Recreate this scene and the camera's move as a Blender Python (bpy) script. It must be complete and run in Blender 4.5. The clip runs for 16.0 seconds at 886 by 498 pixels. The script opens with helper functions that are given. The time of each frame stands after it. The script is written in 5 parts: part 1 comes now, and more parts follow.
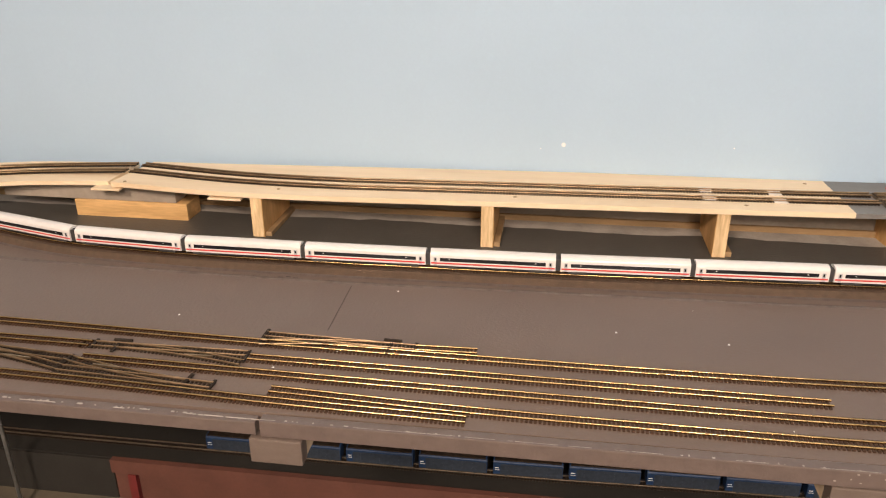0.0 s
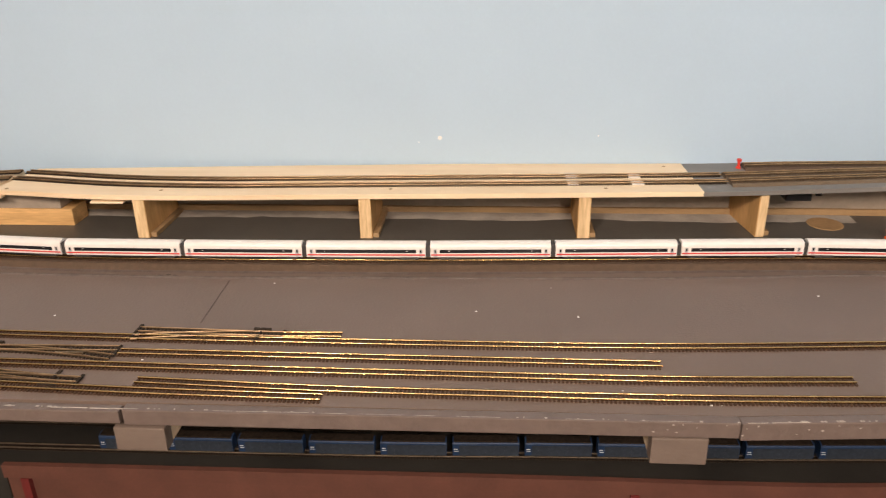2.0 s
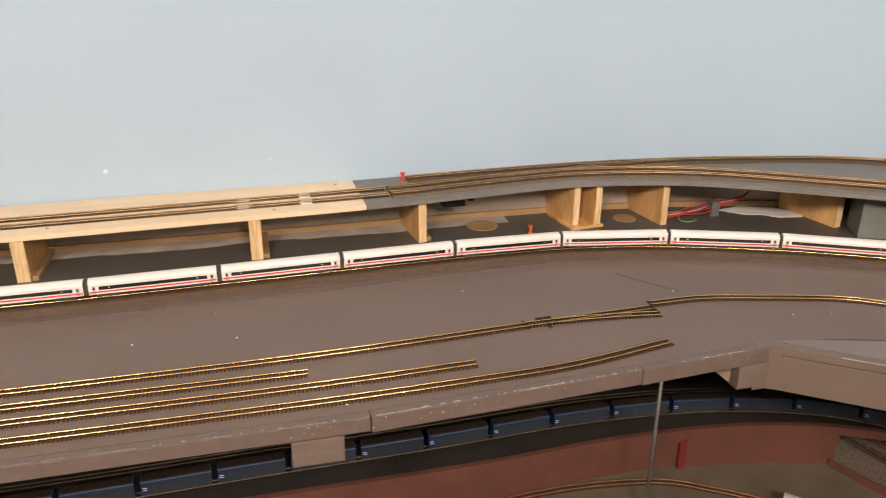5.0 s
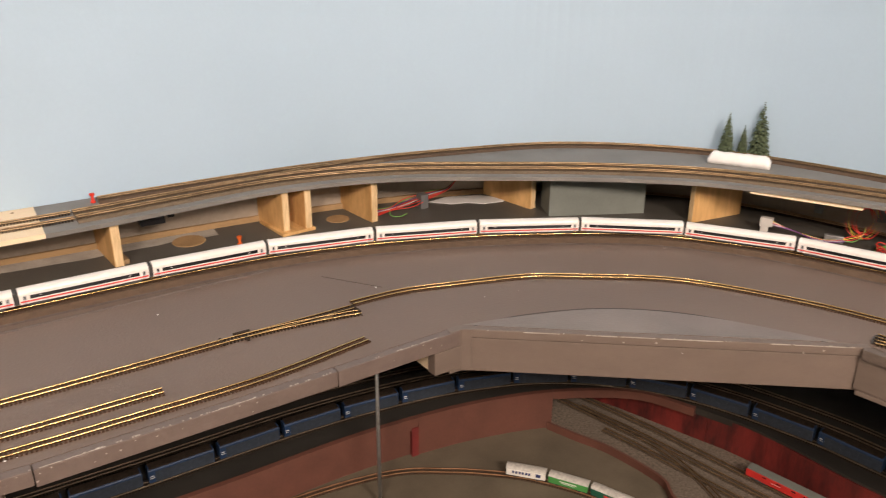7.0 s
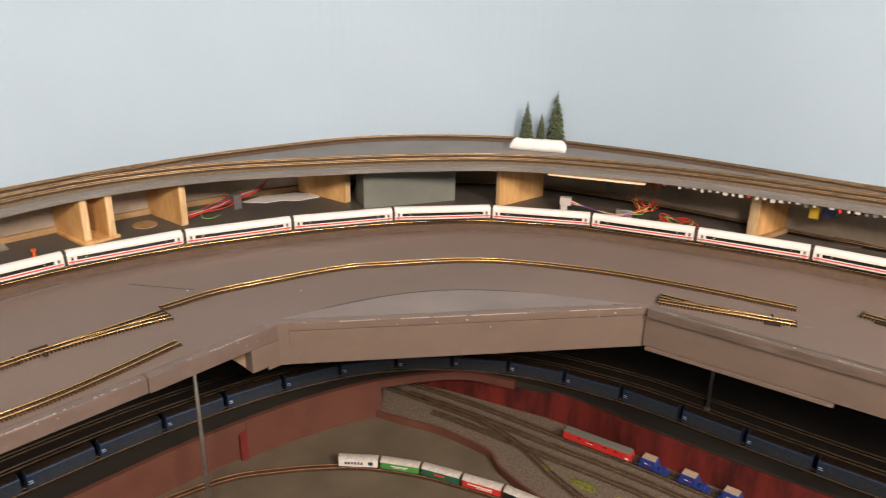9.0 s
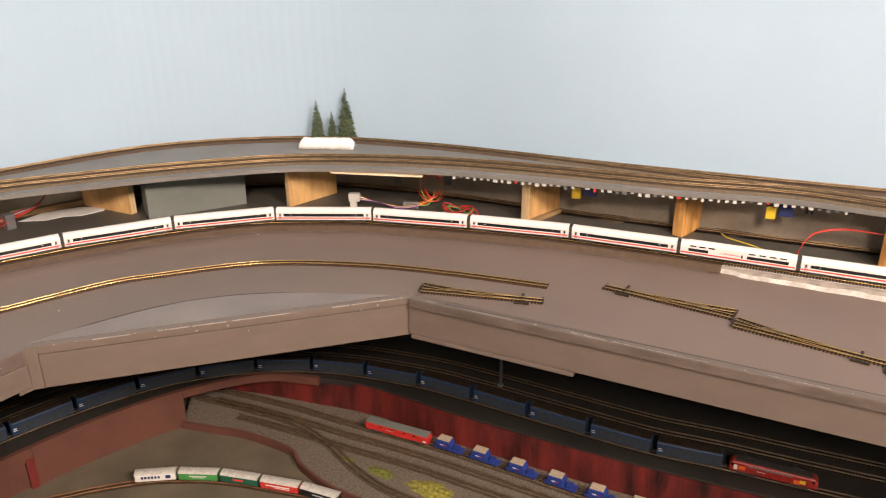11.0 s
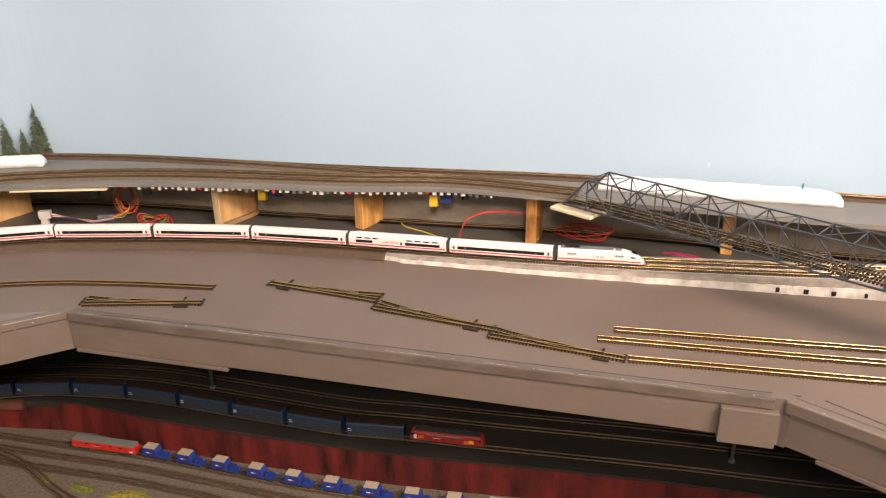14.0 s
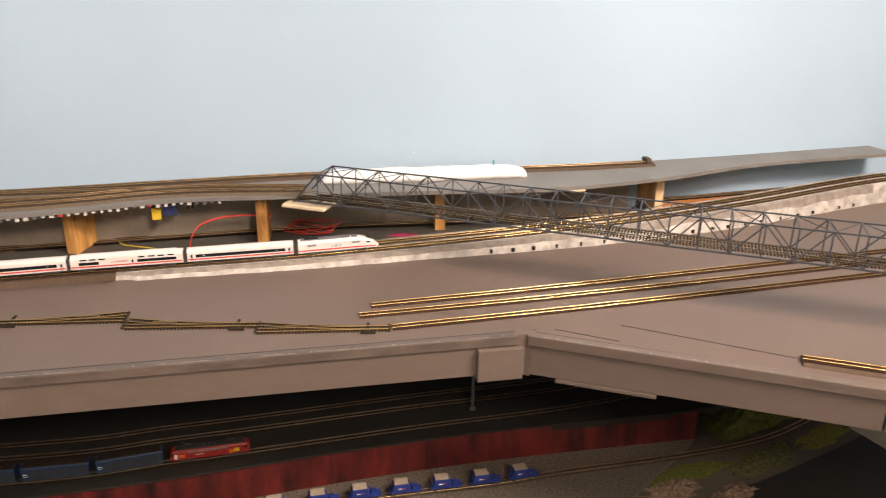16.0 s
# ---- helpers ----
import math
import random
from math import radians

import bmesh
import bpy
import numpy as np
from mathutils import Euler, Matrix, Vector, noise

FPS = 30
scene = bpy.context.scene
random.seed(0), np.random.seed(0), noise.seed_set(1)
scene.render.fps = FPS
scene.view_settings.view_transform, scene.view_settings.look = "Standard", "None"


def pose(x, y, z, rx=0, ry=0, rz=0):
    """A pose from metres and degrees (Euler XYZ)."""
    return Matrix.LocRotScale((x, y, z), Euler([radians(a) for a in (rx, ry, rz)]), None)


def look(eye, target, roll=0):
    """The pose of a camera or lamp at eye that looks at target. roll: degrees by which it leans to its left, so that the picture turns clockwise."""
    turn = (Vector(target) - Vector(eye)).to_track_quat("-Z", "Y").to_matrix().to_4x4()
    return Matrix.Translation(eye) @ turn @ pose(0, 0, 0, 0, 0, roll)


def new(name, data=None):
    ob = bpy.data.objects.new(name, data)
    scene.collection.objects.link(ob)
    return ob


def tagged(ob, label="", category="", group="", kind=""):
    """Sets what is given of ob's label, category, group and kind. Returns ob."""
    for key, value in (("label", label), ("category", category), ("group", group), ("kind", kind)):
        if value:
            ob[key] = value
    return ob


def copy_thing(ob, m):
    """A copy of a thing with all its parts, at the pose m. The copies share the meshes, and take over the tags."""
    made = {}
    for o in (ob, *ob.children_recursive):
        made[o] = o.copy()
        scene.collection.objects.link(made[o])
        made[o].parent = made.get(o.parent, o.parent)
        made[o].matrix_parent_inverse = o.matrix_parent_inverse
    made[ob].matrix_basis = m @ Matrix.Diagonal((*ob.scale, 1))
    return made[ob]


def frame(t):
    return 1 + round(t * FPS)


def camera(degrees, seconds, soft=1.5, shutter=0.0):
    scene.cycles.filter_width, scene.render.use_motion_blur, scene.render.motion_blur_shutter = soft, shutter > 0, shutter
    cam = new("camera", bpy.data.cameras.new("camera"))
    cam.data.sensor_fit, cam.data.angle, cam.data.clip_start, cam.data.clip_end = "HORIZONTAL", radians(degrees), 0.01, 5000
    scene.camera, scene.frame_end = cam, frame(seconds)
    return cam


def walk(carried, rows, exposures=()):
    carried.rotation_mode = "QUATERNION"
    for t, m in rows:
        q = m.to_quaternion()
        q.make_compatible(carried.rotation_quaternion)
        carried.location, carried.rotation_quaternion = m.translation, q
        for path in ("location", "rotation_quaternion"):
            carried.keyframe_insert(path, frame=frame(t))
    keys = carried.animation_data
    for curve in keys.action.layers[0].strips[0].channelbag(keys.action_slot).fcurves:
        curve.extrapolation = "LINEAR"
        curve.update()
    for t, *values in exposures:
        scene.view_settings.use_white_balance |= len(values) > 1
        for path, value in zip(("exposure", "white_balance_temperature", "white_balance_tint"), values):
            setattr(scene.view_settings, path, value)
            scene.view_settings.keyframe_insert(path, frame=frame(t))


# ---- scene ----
cam = camera(59.55, 16.0, soft=1.15, shutter=0.3)
PATH = [
    (0, (-0.0128, 0.0302, 0.4322), (-0.1448, 0.9382, 0.0346), -0.11),
    (0.5, (0.0011, 0.0277, 0.4313), (-0.1219, 0.9366, 0.0330), -0.23),
    (1, (0.0236, 0.0165, 0.4314), (-0.0817, 0.9279, 0.0337), -0.38),
    (1.5, (0.0544, 0.0054, 0.4325), (-0.0298, 0.9188, 0.0342), -0.63),
    (2, (0.0871, -0.0093, 0.4371), (0.0249, 0.9060, 0.0391), -0.87),
    (2.5, (0.1238, -0.0243, 0.4415), (0.1081, 0.8975, 0.0541), -0.62),
    (3, (0.1621, -0.0372, 0.4444), (0.1937, 0.8866, 0.0629), -0.61),
    (3.5, (0.1918, -0.0455, 0.4477), (0.2692, 0.8766, 0.0686), -0.59),
    (6, (0.2833, -0.0612, 0.4471), (0.6103, 0.8075, 0.0749), 0.21),
    (6.5, (0.3261, -0.0683, 0.4471), (0.7160, 0.7734, 0.0735), -0.09),
    (7, (0.3421, -0.0885, 0.4529), (0.8199, 0.7066, 0.0795), 0.38),
    (7.5, (0.3433, -0.0956, 0.4584), (0.8716, 0.6696, 0.0904), 1.12),
    (8, (0.3520, -0.1058, 0.4583), (0.9190, 0.6325, 0.0930), 1.06),
    (8.5, (0.3465, -0.1047, 0.4527), (0.9470, 0.6073, 0.0888), 0.64),
    (9, (0.3554, -0.1254, 0.4448), (1.0003, 0.5440, 0.0760), 1.04),
    (9.5, (0.3844, -0.1573, 0.4471), (1.0726, 0.4660, 0.0759), 1.00),
    (12, (0.4872, -0.3543, 0.4791), (1.2471, 0.1704, 0.0955), -1.12),
    (12.5, (0.4980, -0.4000, 0.4822), (1.2820, 0.0884, 0.0991), -1.43),
    (13, (0.5183, -0.4482, 0.4811), (1.3237, 0.0052, 0.0994), -1.39),
    (13.5, (0.5433, -0.5004, 0.4856), (1.3657, -0.0808, 0.1016), -1.18),
    (14, (0.5484, -0.5284, 0.4871), (1.3835, -0.1340, 0.1039), -0.48),
    (14.5, (0.5468, -0.5503, 0.4806), (1.3951, -0.1833, 0.0990), -1.07),
    (15, (0.5212, -0.4935, 0.4774), (1.4277, -0.3038, 0.1005), -1.51),
    (15.5, (0.4851, -0.4157, 0.4679), (1.4132, -0.3543, 0.1007), -0.41),
    (16, (0.4583, -0.4272, 0.4730), (1.3904, -0.4480, 0.1115), 1.17),
]
walk(cam, [(t, look(eye, target, roll)) for t, eye, target, roll in PATH], exposures=((0, -0.06), (3.5, -0.12), (6.0, -0.06), (7.0, 0.0), (9.0, 0.10), (12.0, 0.25), (13.5, 0.24), (15.0, 0.04), (16.0, 0.0)))

# ---- light ----
world = bpy.data.worlds.new("room_world")
scene.world = world
world.use_nodes = True
world.node_tree.nodes["Background"].inputs[0].default_value = (0.9, 0.93, 1.0, 1)
world.node_tree.nodes["Background"].inputs[1].default_value = 0.05


def area_lamp(name, eye, target, sx, sy, watts, colour):
    data = bpy.data.lights.new(name, "AREA")
    data.shape, data.size, data.size_y = "RECTANGLE", sx, sy
    data.energy, data.color = watts, colour
    ob = new(name, data)
    ob.matrix_world = look(eye, target)
    return ob


# two warm lamps below the ceiling, over the aisle
area_lamp("ceiling_lamp_a", (-0.60, -1.05, 1.43), (-0.45, 0.95, 0.38), 0.42, 0.42, 68, (1.0, 0.80, 0.66))
area_lamp("ceiling_lamp_b", (0.62, -1.62, 1.43), (1.5, -0.1, 0.32), 0.7, 0.5, 92, (1.0, 0.82, 0.70))
scene.view_settings.exposure = 0.0


# ---- materials ----
def mat(name, colour, rough=0.6, metal=0.0, vary=0.12, scale=40.0, bump=0.15, bump_scale=300.0, spec=0.5, stretch=(1, 1, 1), second=None, island=False):
    m = bpy.data.materials.new(name)
    m.use_nodes = True
    t = m.node_tree
    n, ln = t.nodes, t.links
    b = n["Principled BSDF"]
    b.inputs["Roughness"].default_value = rough
    b.inputs["Metallic"].default_value = metal
    b.inputs["Specular IOR Level"].default_value = spec
    co = n.new("ShaderNodeTexCoord")
    mp = n.new("ShaderNodeMapping")
    mp.inputs["Scale"].default_value = stretch
    ln.new(co.outputs["Object"], mp.inputs["Vector"])
    big = n.new("ShaderNodeTexNoise")
    big.inputs["Scale"].default_value = scale
    big.inputs["Detail"].default_value = 5.0
    ln.new(mp.outputs[0], big.inputs["Vector"])
    small = n.new("ShaderNodeTexNoise")
    small.inputs["Scale"].default_value = bump_scale
    small.inputs["Detail"].default_value = 4.0
    ln.new(mp.outputs[0], small.inputs["Vector"])
    ramp = n.new("ShaderNodeValToRGB")
    dark = [max(0.0, c * (1 - vary * 1.6)) for c in colour]
    lite = [min(1.0, c * (1 + vary)) for c in (second or colour)]
    ramp.color_ramp.elements[0].position, ramp.color_ramp.elements[1].position = 0.3, 0.7
    ramp.color_ramp.elements[0].color = (*dark, 1)
    ramp.color_ramp.elements[1].color = (*lite, 1)
    mixf = n.new("ShaderNodeMath")
    mixf.operation = "MULTIPLY_ADD"
    mixf.inputs[1].default_value = 0.75
    ln.new(big.outputs["Fac"], mixf.inputs[0])
    quarter = n.new("ShaderNodeMath")
    quarter.operation = "MULTIPLY"
    quarter.inputs[1].default_value = 0.25
    ln.new(small.outputs["Fac"], quarter.inputs[0])
    ln.new(quarter.outputs[0], mixf.inputs[2])
    ln.new(mixf.outputs[0], ramp.inputs[0])
    ln.new(ramp.outputs[0], b.inputs["Base Color"])
    if bump:
        bp = n.new("ShaderNodeBump")
        bp.inputs["Strength"].default_value = bump
        bp.inputs["Distance"].default_value = 0.001
        ln.new(small.outputs["Fac"], bp.inputs["Height"])
        ln.new(bp.outputs[0], b.inputs["Normal"])
    return m


M = {
    "sky_paint": mat("pale_blue_wall_paint", (0.412, 0.545, 0.668), 0.75, vary=0.03, scale=3, bump=0.1, bump_scale=220),
    "table": mat("grey_brown_table_paint", (0.155, 0.112, 0.089), 0.42, vary=0.07, scale=6, bump=0.35, bump_scale=260, spec=0.35),
    "fascia": mat("grey_brown_fascia_paint", (0.148, 0.112, 0.091), 0.42, vary=0.06, scale=22, bump=0.35, bump_scale=160, stretch=(1, 1, 2.5)),
    "wornlath": mat("worn_brown_lath_paint", (0.105, 0.078, 0.060), 0.5, vary=0.18, scale=30, bump=0.4, bump_scale=200, stretch=(3, 0.4, 2), second=(0.13, 0.10, 0.083)),
    "deckgrey": mat("grey_deck_paint", (0.195, 0.183, 0.168), 0.5, vary=0.12, scale=14, bump=0.2, bump_scale=300),
    "plywood": mat("pale_birch_plywood", (0.83, 0.63, 0.40), 0.55, vary=0.05, scale=16, bump=0.1, bump_scale=200, stretch=(0.25, 2, 1), second=(0.85, 0.68, 0.47)),
    "pine": mat("yellow_pine", (0.63, 0.32, 0.095), 0.55, vary=0.22, scale=22, bump=0.2, bump_scale=160, stretch=(3, 1, 0.35), second=(0.70, 0.44, 0.19)),
    "pine_long": mat("orange_pine_block", (0.62, 0.34, 0.12), 0.55, vary=0.22, scale=22, bump=0.2, bump_scale=160, stretch=(0.3, 2, 3), second=(0.72, 0.46, 0.2)),
    "rawend": mat("raw_timber", (0.66, 0.52, 0.36), 0.7, vary=0.15, scale=60, bump=0.3, bump_scale=250),
    "cork": mat("brown_cork_roadbed", (0.092, 0.058, 0.036), 0.9, vary=0.14, scale=120, bump=0.4, bump_scale=600),
    "cork_track": mat("ballast_brown", (0.140, 0.102, 0.066), 0.9, vary=0.14, scale=150, bump=0.6, bump_scale=500),
    "sleeper": mat("brown_plastic_sleepers", (0.065, 0.034, 0.020), 0.65, spec=0.3, vary=0.3, scale=200, bump=0.1),
    "sleeper_dark": mat("black_plastic_sleepers", (0.034, 0.024, 0.017), 0.8, spec=0.15, vary=0.3, scale=200, bump=0.1),
    "brass": mat("nickel_brass_rail", (0.56, 0.38, 0.175), 0.25, 1.0, vary=0.06, scale=30, bump=0.0),
    # darker rail copy for the shelf, its shade put into the metal colour
    "darkrail": mat("shaded_dark_rail", (0.16, 0.12, 0.085), 0.5, 0.7, vary=0.25, scale=60, bump=0.05),
    "barewood": mat("bare_dusty_wood", (0.40, 0.36, 0.31), 0.85, vary=0.2, scale=25, bump=0.3),
    "oldrail": mat("weathered_rail", (0.36, 0.245, 0.14), 0.36, 0.85, vary=0.25, scale=60, bump=0.05),
    "plaster": mat("white_plaster", (0.42, 0.375, 0.33), 0.85, vary=0.25, scale=40, second=(0.58, 0.53, 0.48), bump=0.8, bump_scale=180),
    "tanbed": mat("bare_brown_foam", (0.30, 0.255, 0.215), 0.85, vary=0.25, scale=60, bump=0.6, bump_scale=260),
    "pine_orange": mat("orange_stained_pine", (0.52, 0.20, 0.05), 0.5, vary=0.35, scale=30, bump=0.2, bump_scale=160, stretch=(2, 2, 0.35), second=(0.68, 0.36, 0.11)),
    "sleeper_grey": mat("weathered_grey_sleepers", (0.095, 0.070, 0.050), 0.9, spec=0.2, vary=0.3, scale=200, bump=0.1),
    "rustrail": mat("rusty_rail", (0.26, 0.14, 0.07), 0.5, 0.6, vary=0.25, scale=60, bump=0.05),
    "seam": mat("brown_seam_paint", (0.075, 0.055, 0.042), 0.7, vary=0.2, bump=0.0),
    # darker table tone for the sheet laid under the deck
    "reargrey": mat("dark_grey_table_sheet", (0.092, 0.085, 0.073), 0.45, vary=0.12, scale=9, bump=0.5, bump_scale=260, spec=0.35),
    # paler pine for raw sawn post fronts, the light on them painted in
    "pine_pale": mat("sawn_lit_pine_edge", (0.70, 0.46, 0.21), 0.6, vary=0.2, scale=40, bump=0.2, bump_scale=160, stretch=(3, 1, 0.35), second=(0.78, 0.58, 0.34)),
    "sleeper_brown": mat("brown_ballast_sleepers", (0.105, 0.073, 0.047), 0.85, spec=0.2, vary=0.2, scale=200, bump=0.1),
    "teal": mat("teal_pin_plastic", (0.03, 0.26, 0.28), 0.4, vary=0.05, bump=0.0),
    "orangelath": mat("orange_stained_lath", (0.50, 0.19, 0.06), 0.55, vary=0.25, scale=30, bump=0.2, stretch=(1, 0.3, 1)),
    "deepred": mat("deep_red_loco_paint", (0.30, 0.020, 0.016), 0.4, vary=0.25, scale=120, bump=0.0),
    "cornergrey": mat("satin_grey_corner_paint", (0.185, 0.155, 0.140), 0.40, vary=0.12, scale=12, bump=0.4, bump_scale=260),
    "filler": mat("whitish_filler", (0.66, 0.60, 0.53), 0.85, vary=0.12, scale=90, bump=0.5, bump_scale=300),
    "wornedge": mat("worn_edge_paint", (0.137, 0.102, 0.087), 0.45, vary=0.10, scale=60, bump=0.7, bump_scale=160),
    "foam": mat("white_foam", (0.86, 0.85, 0.83), 0.8, vary=0.05, scale=60, bump=0.5, bump_scale=260),
    "black": mat("black_plastic", (0.012, 0.012, 0.014), 0.35, vary=0.2, bump=0.0),
    "darkhole": mat("dark_gap", (0.01, 0.009, 0.008), 0.9, vary=0.1, bump=0.0),
    "trainwhite": mat("glossy_white_paint", (0.76, 0.72, 0.68), 0.32, vary=0.03, scale=70, bump=0.0),
    "trainred": mat("red_stripe_paint", (0.62, 0.05, 0.045), 0.35, vary=0.06, bump=0.0),
    "glassdark": mat("tinted_window_plastic", (0.012, 0.013, 0.016), 0.12, vary=0.1, bump=0.0),
    "trainroof": mat("grey_roof_paint", (0.19, 0.19, 0.20), 0.5, vary=0.15, scale=150, bump=0.1),
    "traingrey": mat("light_grey_paint", (0.45, 0.45, 0.45), 0.5, vary=0.1, bump=0.0),
    "bogie": mat("dark_grey_bogie", (0.045, 0.042, 0.04), 0.6, vary=0.2, scale=300, bump=0.2),
    "steel": mat("dull_steel", (0.42, 0.43, 0.42), 0.4, 0.8, vary=0.2, scale=90, bump=0.1),
    "bridge": mat("blue_grey_bridge_plastic", (0.056, 0.058, 0.066), 0.45, vary=0.2, scale=120, bump=0.1),
    "bluewagon": mat("blue_wagon_paint", (0.012, 0.038, 0.100), 0.5, vary=0.2, scale=120, bump=0.1),
    "greywagon": mat("dark_grey_wagon_sides", (0.031, 0.041, 0.058), 0.5, vary=0.2, scale=150, bump=0.1),
    "hopperblue": mat("bright_blue_hopper", (0.020, 0.042, 0.22), 0.4, vary=0.15, scale=120, bump=0.0),
    "sandload": mat("sand_load", (0.42, 0.34, 0.25), 0.9, vary=0.2, scale=300, bump=0.6),
    "redloco": mat("red_loco_paint", (0.52, 0.03, 0.025), 0.35, vary=0.1, scale=90, bump=0.0),
    "yellow": mat("yellow_plastic", (0.75, 0.50, 0.03), 0.5, vary=0.1, bump=0.0),
    "green": mat("green_van_paint", (0.06, 0.26, 0.06), 0.45, vary=0.1, bump=0.0),
    "darkgreen": mat("dark_green_van_paint", (0.015, 0.10, 0.06), 0.45, vary=0.1, bump=0.0),
    "vanwhite": mat("cream_white_van_paint", (0.72, 0.70, 0.65), 0.5, vary=0.06, bump=0.0),
    "vanroof": mat("silver_grey_roof", (0.50, 0.48, 0.44), 0.5, vary=0.2, scale=200, bump=0.2),
    "navy": mat("navy_marking", (0.02, 0.03, 0.12), 0.5, vary=0.05, bump=0.0),
    "wirered": mat("red_wire", (0.62, 0.045, 0.03), 0.4, vary=0.05, bump=0.0),
    "wireyellow": mat("yellow_wire", (0.72, 0.55, 0.07), 0.4, vary=0.05, bump=0.0),
    "wiregreen": mat("green_wire", (0.18, 0.42, 0.10), 0.4, vary=0.05, bump=0.0),
    "wirewhite": mat("white_wire", (0.65, 0.62, 0.60), 0.4, vary=0.05, bump=0.0),
    "wireviolet": mat("violet_wire", (0.16, 0.05, 0.20), 0.4, vary=0.05, bump=0.0),
    "nylon": mat("white_nylon_plug", (0.60, 0.57, 0.53), 0.5, vary=0.06, bump=0.0),
    "clip": mat("grey_cable_clip", (0.13, 0.13, 0.13), 0.5, vary=0.1, bump=0.0),
    "pinred": mat("red_pin_plastic", (0.70, 0.05, 0.03), 0.35, vary=0.05, bump=0.0),
    "pinorange": mat("orange_pin_plastic", (0.72, 0.13, 0.02), 0.4, vary=0.05, bump=0.0),
    "needle": mat("dark_green_needles", (0.05, 0.075, 0.035), 0.9, vary=0.4, scale=300, bump=0.5, second=(0.10, 0.13, 0.07)),
    "bark": mat("brown_trunk", (0.08, 0.05, 0.03), 0.9, vary=0.2, bump=0.3),
    # near black for the deep shade under the table and the dark opening
    "shelfdark": mat("deep_shade_dark", (0.022, 0.019, 0.015), 0.7, vary=0.2, scale=12, bump=0.2),
    "lowground": mat("olive_grey_baseboard", (0.120, 0.098, 0.067), 0.75, vary=0.18, scale=14, bump=0.3, bump_scale=300),
    "ballast": mat("grey_ballast", (0.155, 0.124, 0.094), 0.95, vary=0.4, scale=240, bump=0.9, bump_scale=700),
    "browncap": mat("red_brown_wall_board", (0.115, 0.043, 0.028), 0.7, vary=0.14, scale=20, bump=0.2, bump_scale=200, stretch=(1, 1, 1)),
    "redwall": mat("weathered_red_wall", (0.056, 0.006, 0.005), 0.6, vary=0.5, scale=26, bump=0.4, bump_scale=220, stretch=(1.4, 1.4, 0.30), second=(0.125, 0.013, 0.010)),
    "pilaster": mat("dark_red_pilaster", (0.15, 0.015, 0.013), 0.7, vary=0.15, bump=0.1),
    "greybox": mat("grey_painted_box", (0.17, 0.185, 0.165), 0.6, vary=0.12, scale=18, bump=0.15),
    "backboard": mat("dusty_back_board", (0.36, 0.30, 0.235), 0.8, vary=0.2, scale=10, bump=0.3, bump_scale=120),
    "lath": mat("aged_lath", (0.36, 0.23, 0.11), 0.7, vary=0.25, scale=20, bump=0.2, stretch=(0.4, 2, 2)),
    "holewood": mat("cut_wood_hole", (0.36, 0.22, 0.10), 0.8, vary=0.2, bump=0.3),
    "grass": mat("green_scatter", (0.075, 0.10, 0.022), 0.95, vary=0.4, scale=200, bump=1.0, bump_scale=800, second=(0.17, 0.18, 0.03)),
    "yellowscatter": mat("yellow_scatter", (0.27, 0.24, 0.04), 0.95, vary=0.5, scale=200, bump=1.0, bump_scale=800),
    "tanscatter": mat("tan_scatter", (0.16, 0.125, 0.055), 0.95, vary=0.5, scale=150, bump=1.0, bump_scale=700, second=(0.13, 0.13, 0.04)),
    "brush": mat("dry_brush_clump", (0.30, 0.20, 0.135), 0.95, vary=0.5, scale=180, bump=1.0, bump_scale=500),
    "paper": mat("cream_sheet", (0.62, 0.56, 0.44), 0.8, vary=0.08, bump=0.1),
    "roomwall": mat("room_wall_paint", (0.72, 0.69, 0.64), 0.8, vary=0.05, scale=4, bump=0.1),
    "roomfloor": mat("room_floor", (0.30, 0.27, 0.24), 0.7, vary=0.2, scale=6, bump=0.2),
    "white": mat("white_paint", (0.80, 0.79, 0.77), 0.5, vary=0.05, bump=0.0),
    "chip": mat("pale_chips_and_glints", (0.40, 0.35, 0.31), 0.8, vary=0.2, bump=0.2),
    "pink": mat("magenta_scrap", (0.40, 0.03, 0.10), 0.7, vary=0.2, bump=0.2),
    "ink": mat("pencil_marks", (0.05, 0.045, 0.04), 0.8, vary=0.1, bump=0.0),
}


# ---- building tools ----
def part(name, bm, material, parent=None, label="", smooth=False):
    me = bpy.data.meshes.new(name)
    bm.normal_update()
    bm.to_mesh(me)
    bm.free()
    me.materials.append(M[material])
    if smooth:
        for p in me.polygons:
            p.use_smooth = True
    ob = new(name, me)
    if parent is not None:
        ob.parent = parent
    if label:
        ob["label"] = label
    return ob


def thing(name, label, category, group="", kind="", at=None):
    ob = new(name)
    ob.empty_display_size = 0.01
    if at is not None:
        ob.matrix_world = at
    return tagged(ob, label, category, group, kind)


def box(bm, x0, x1, y0, y1, z0, z1, m=None, bevel=0.0):
    vs = [bm.verts.new((x, y, z)) for z in (z0, z1) for x, y in ((x0, y0), (x1, y0), (x1, y1), (x0, y1))]
    if m is not None:
        for v in vs:
            v.co = m @ v.co
    fs = [bm.faces.new([vs[i] for i in q]) for q in ((3, 2, 1, 0), (4, 5, 6, 7), (0, 1, 5, 4), (1, 2, 6, 5), (2, 3, 7, 6), (3, 0, 4, 7))]
    if bevel:
        edges = list({e for f in fs for e in f.edges})
        bmesh.ops.bevel(bm, geom=edges, offset=bevel, segments=2, affect="EDGES", profile=0.6)
    return bm


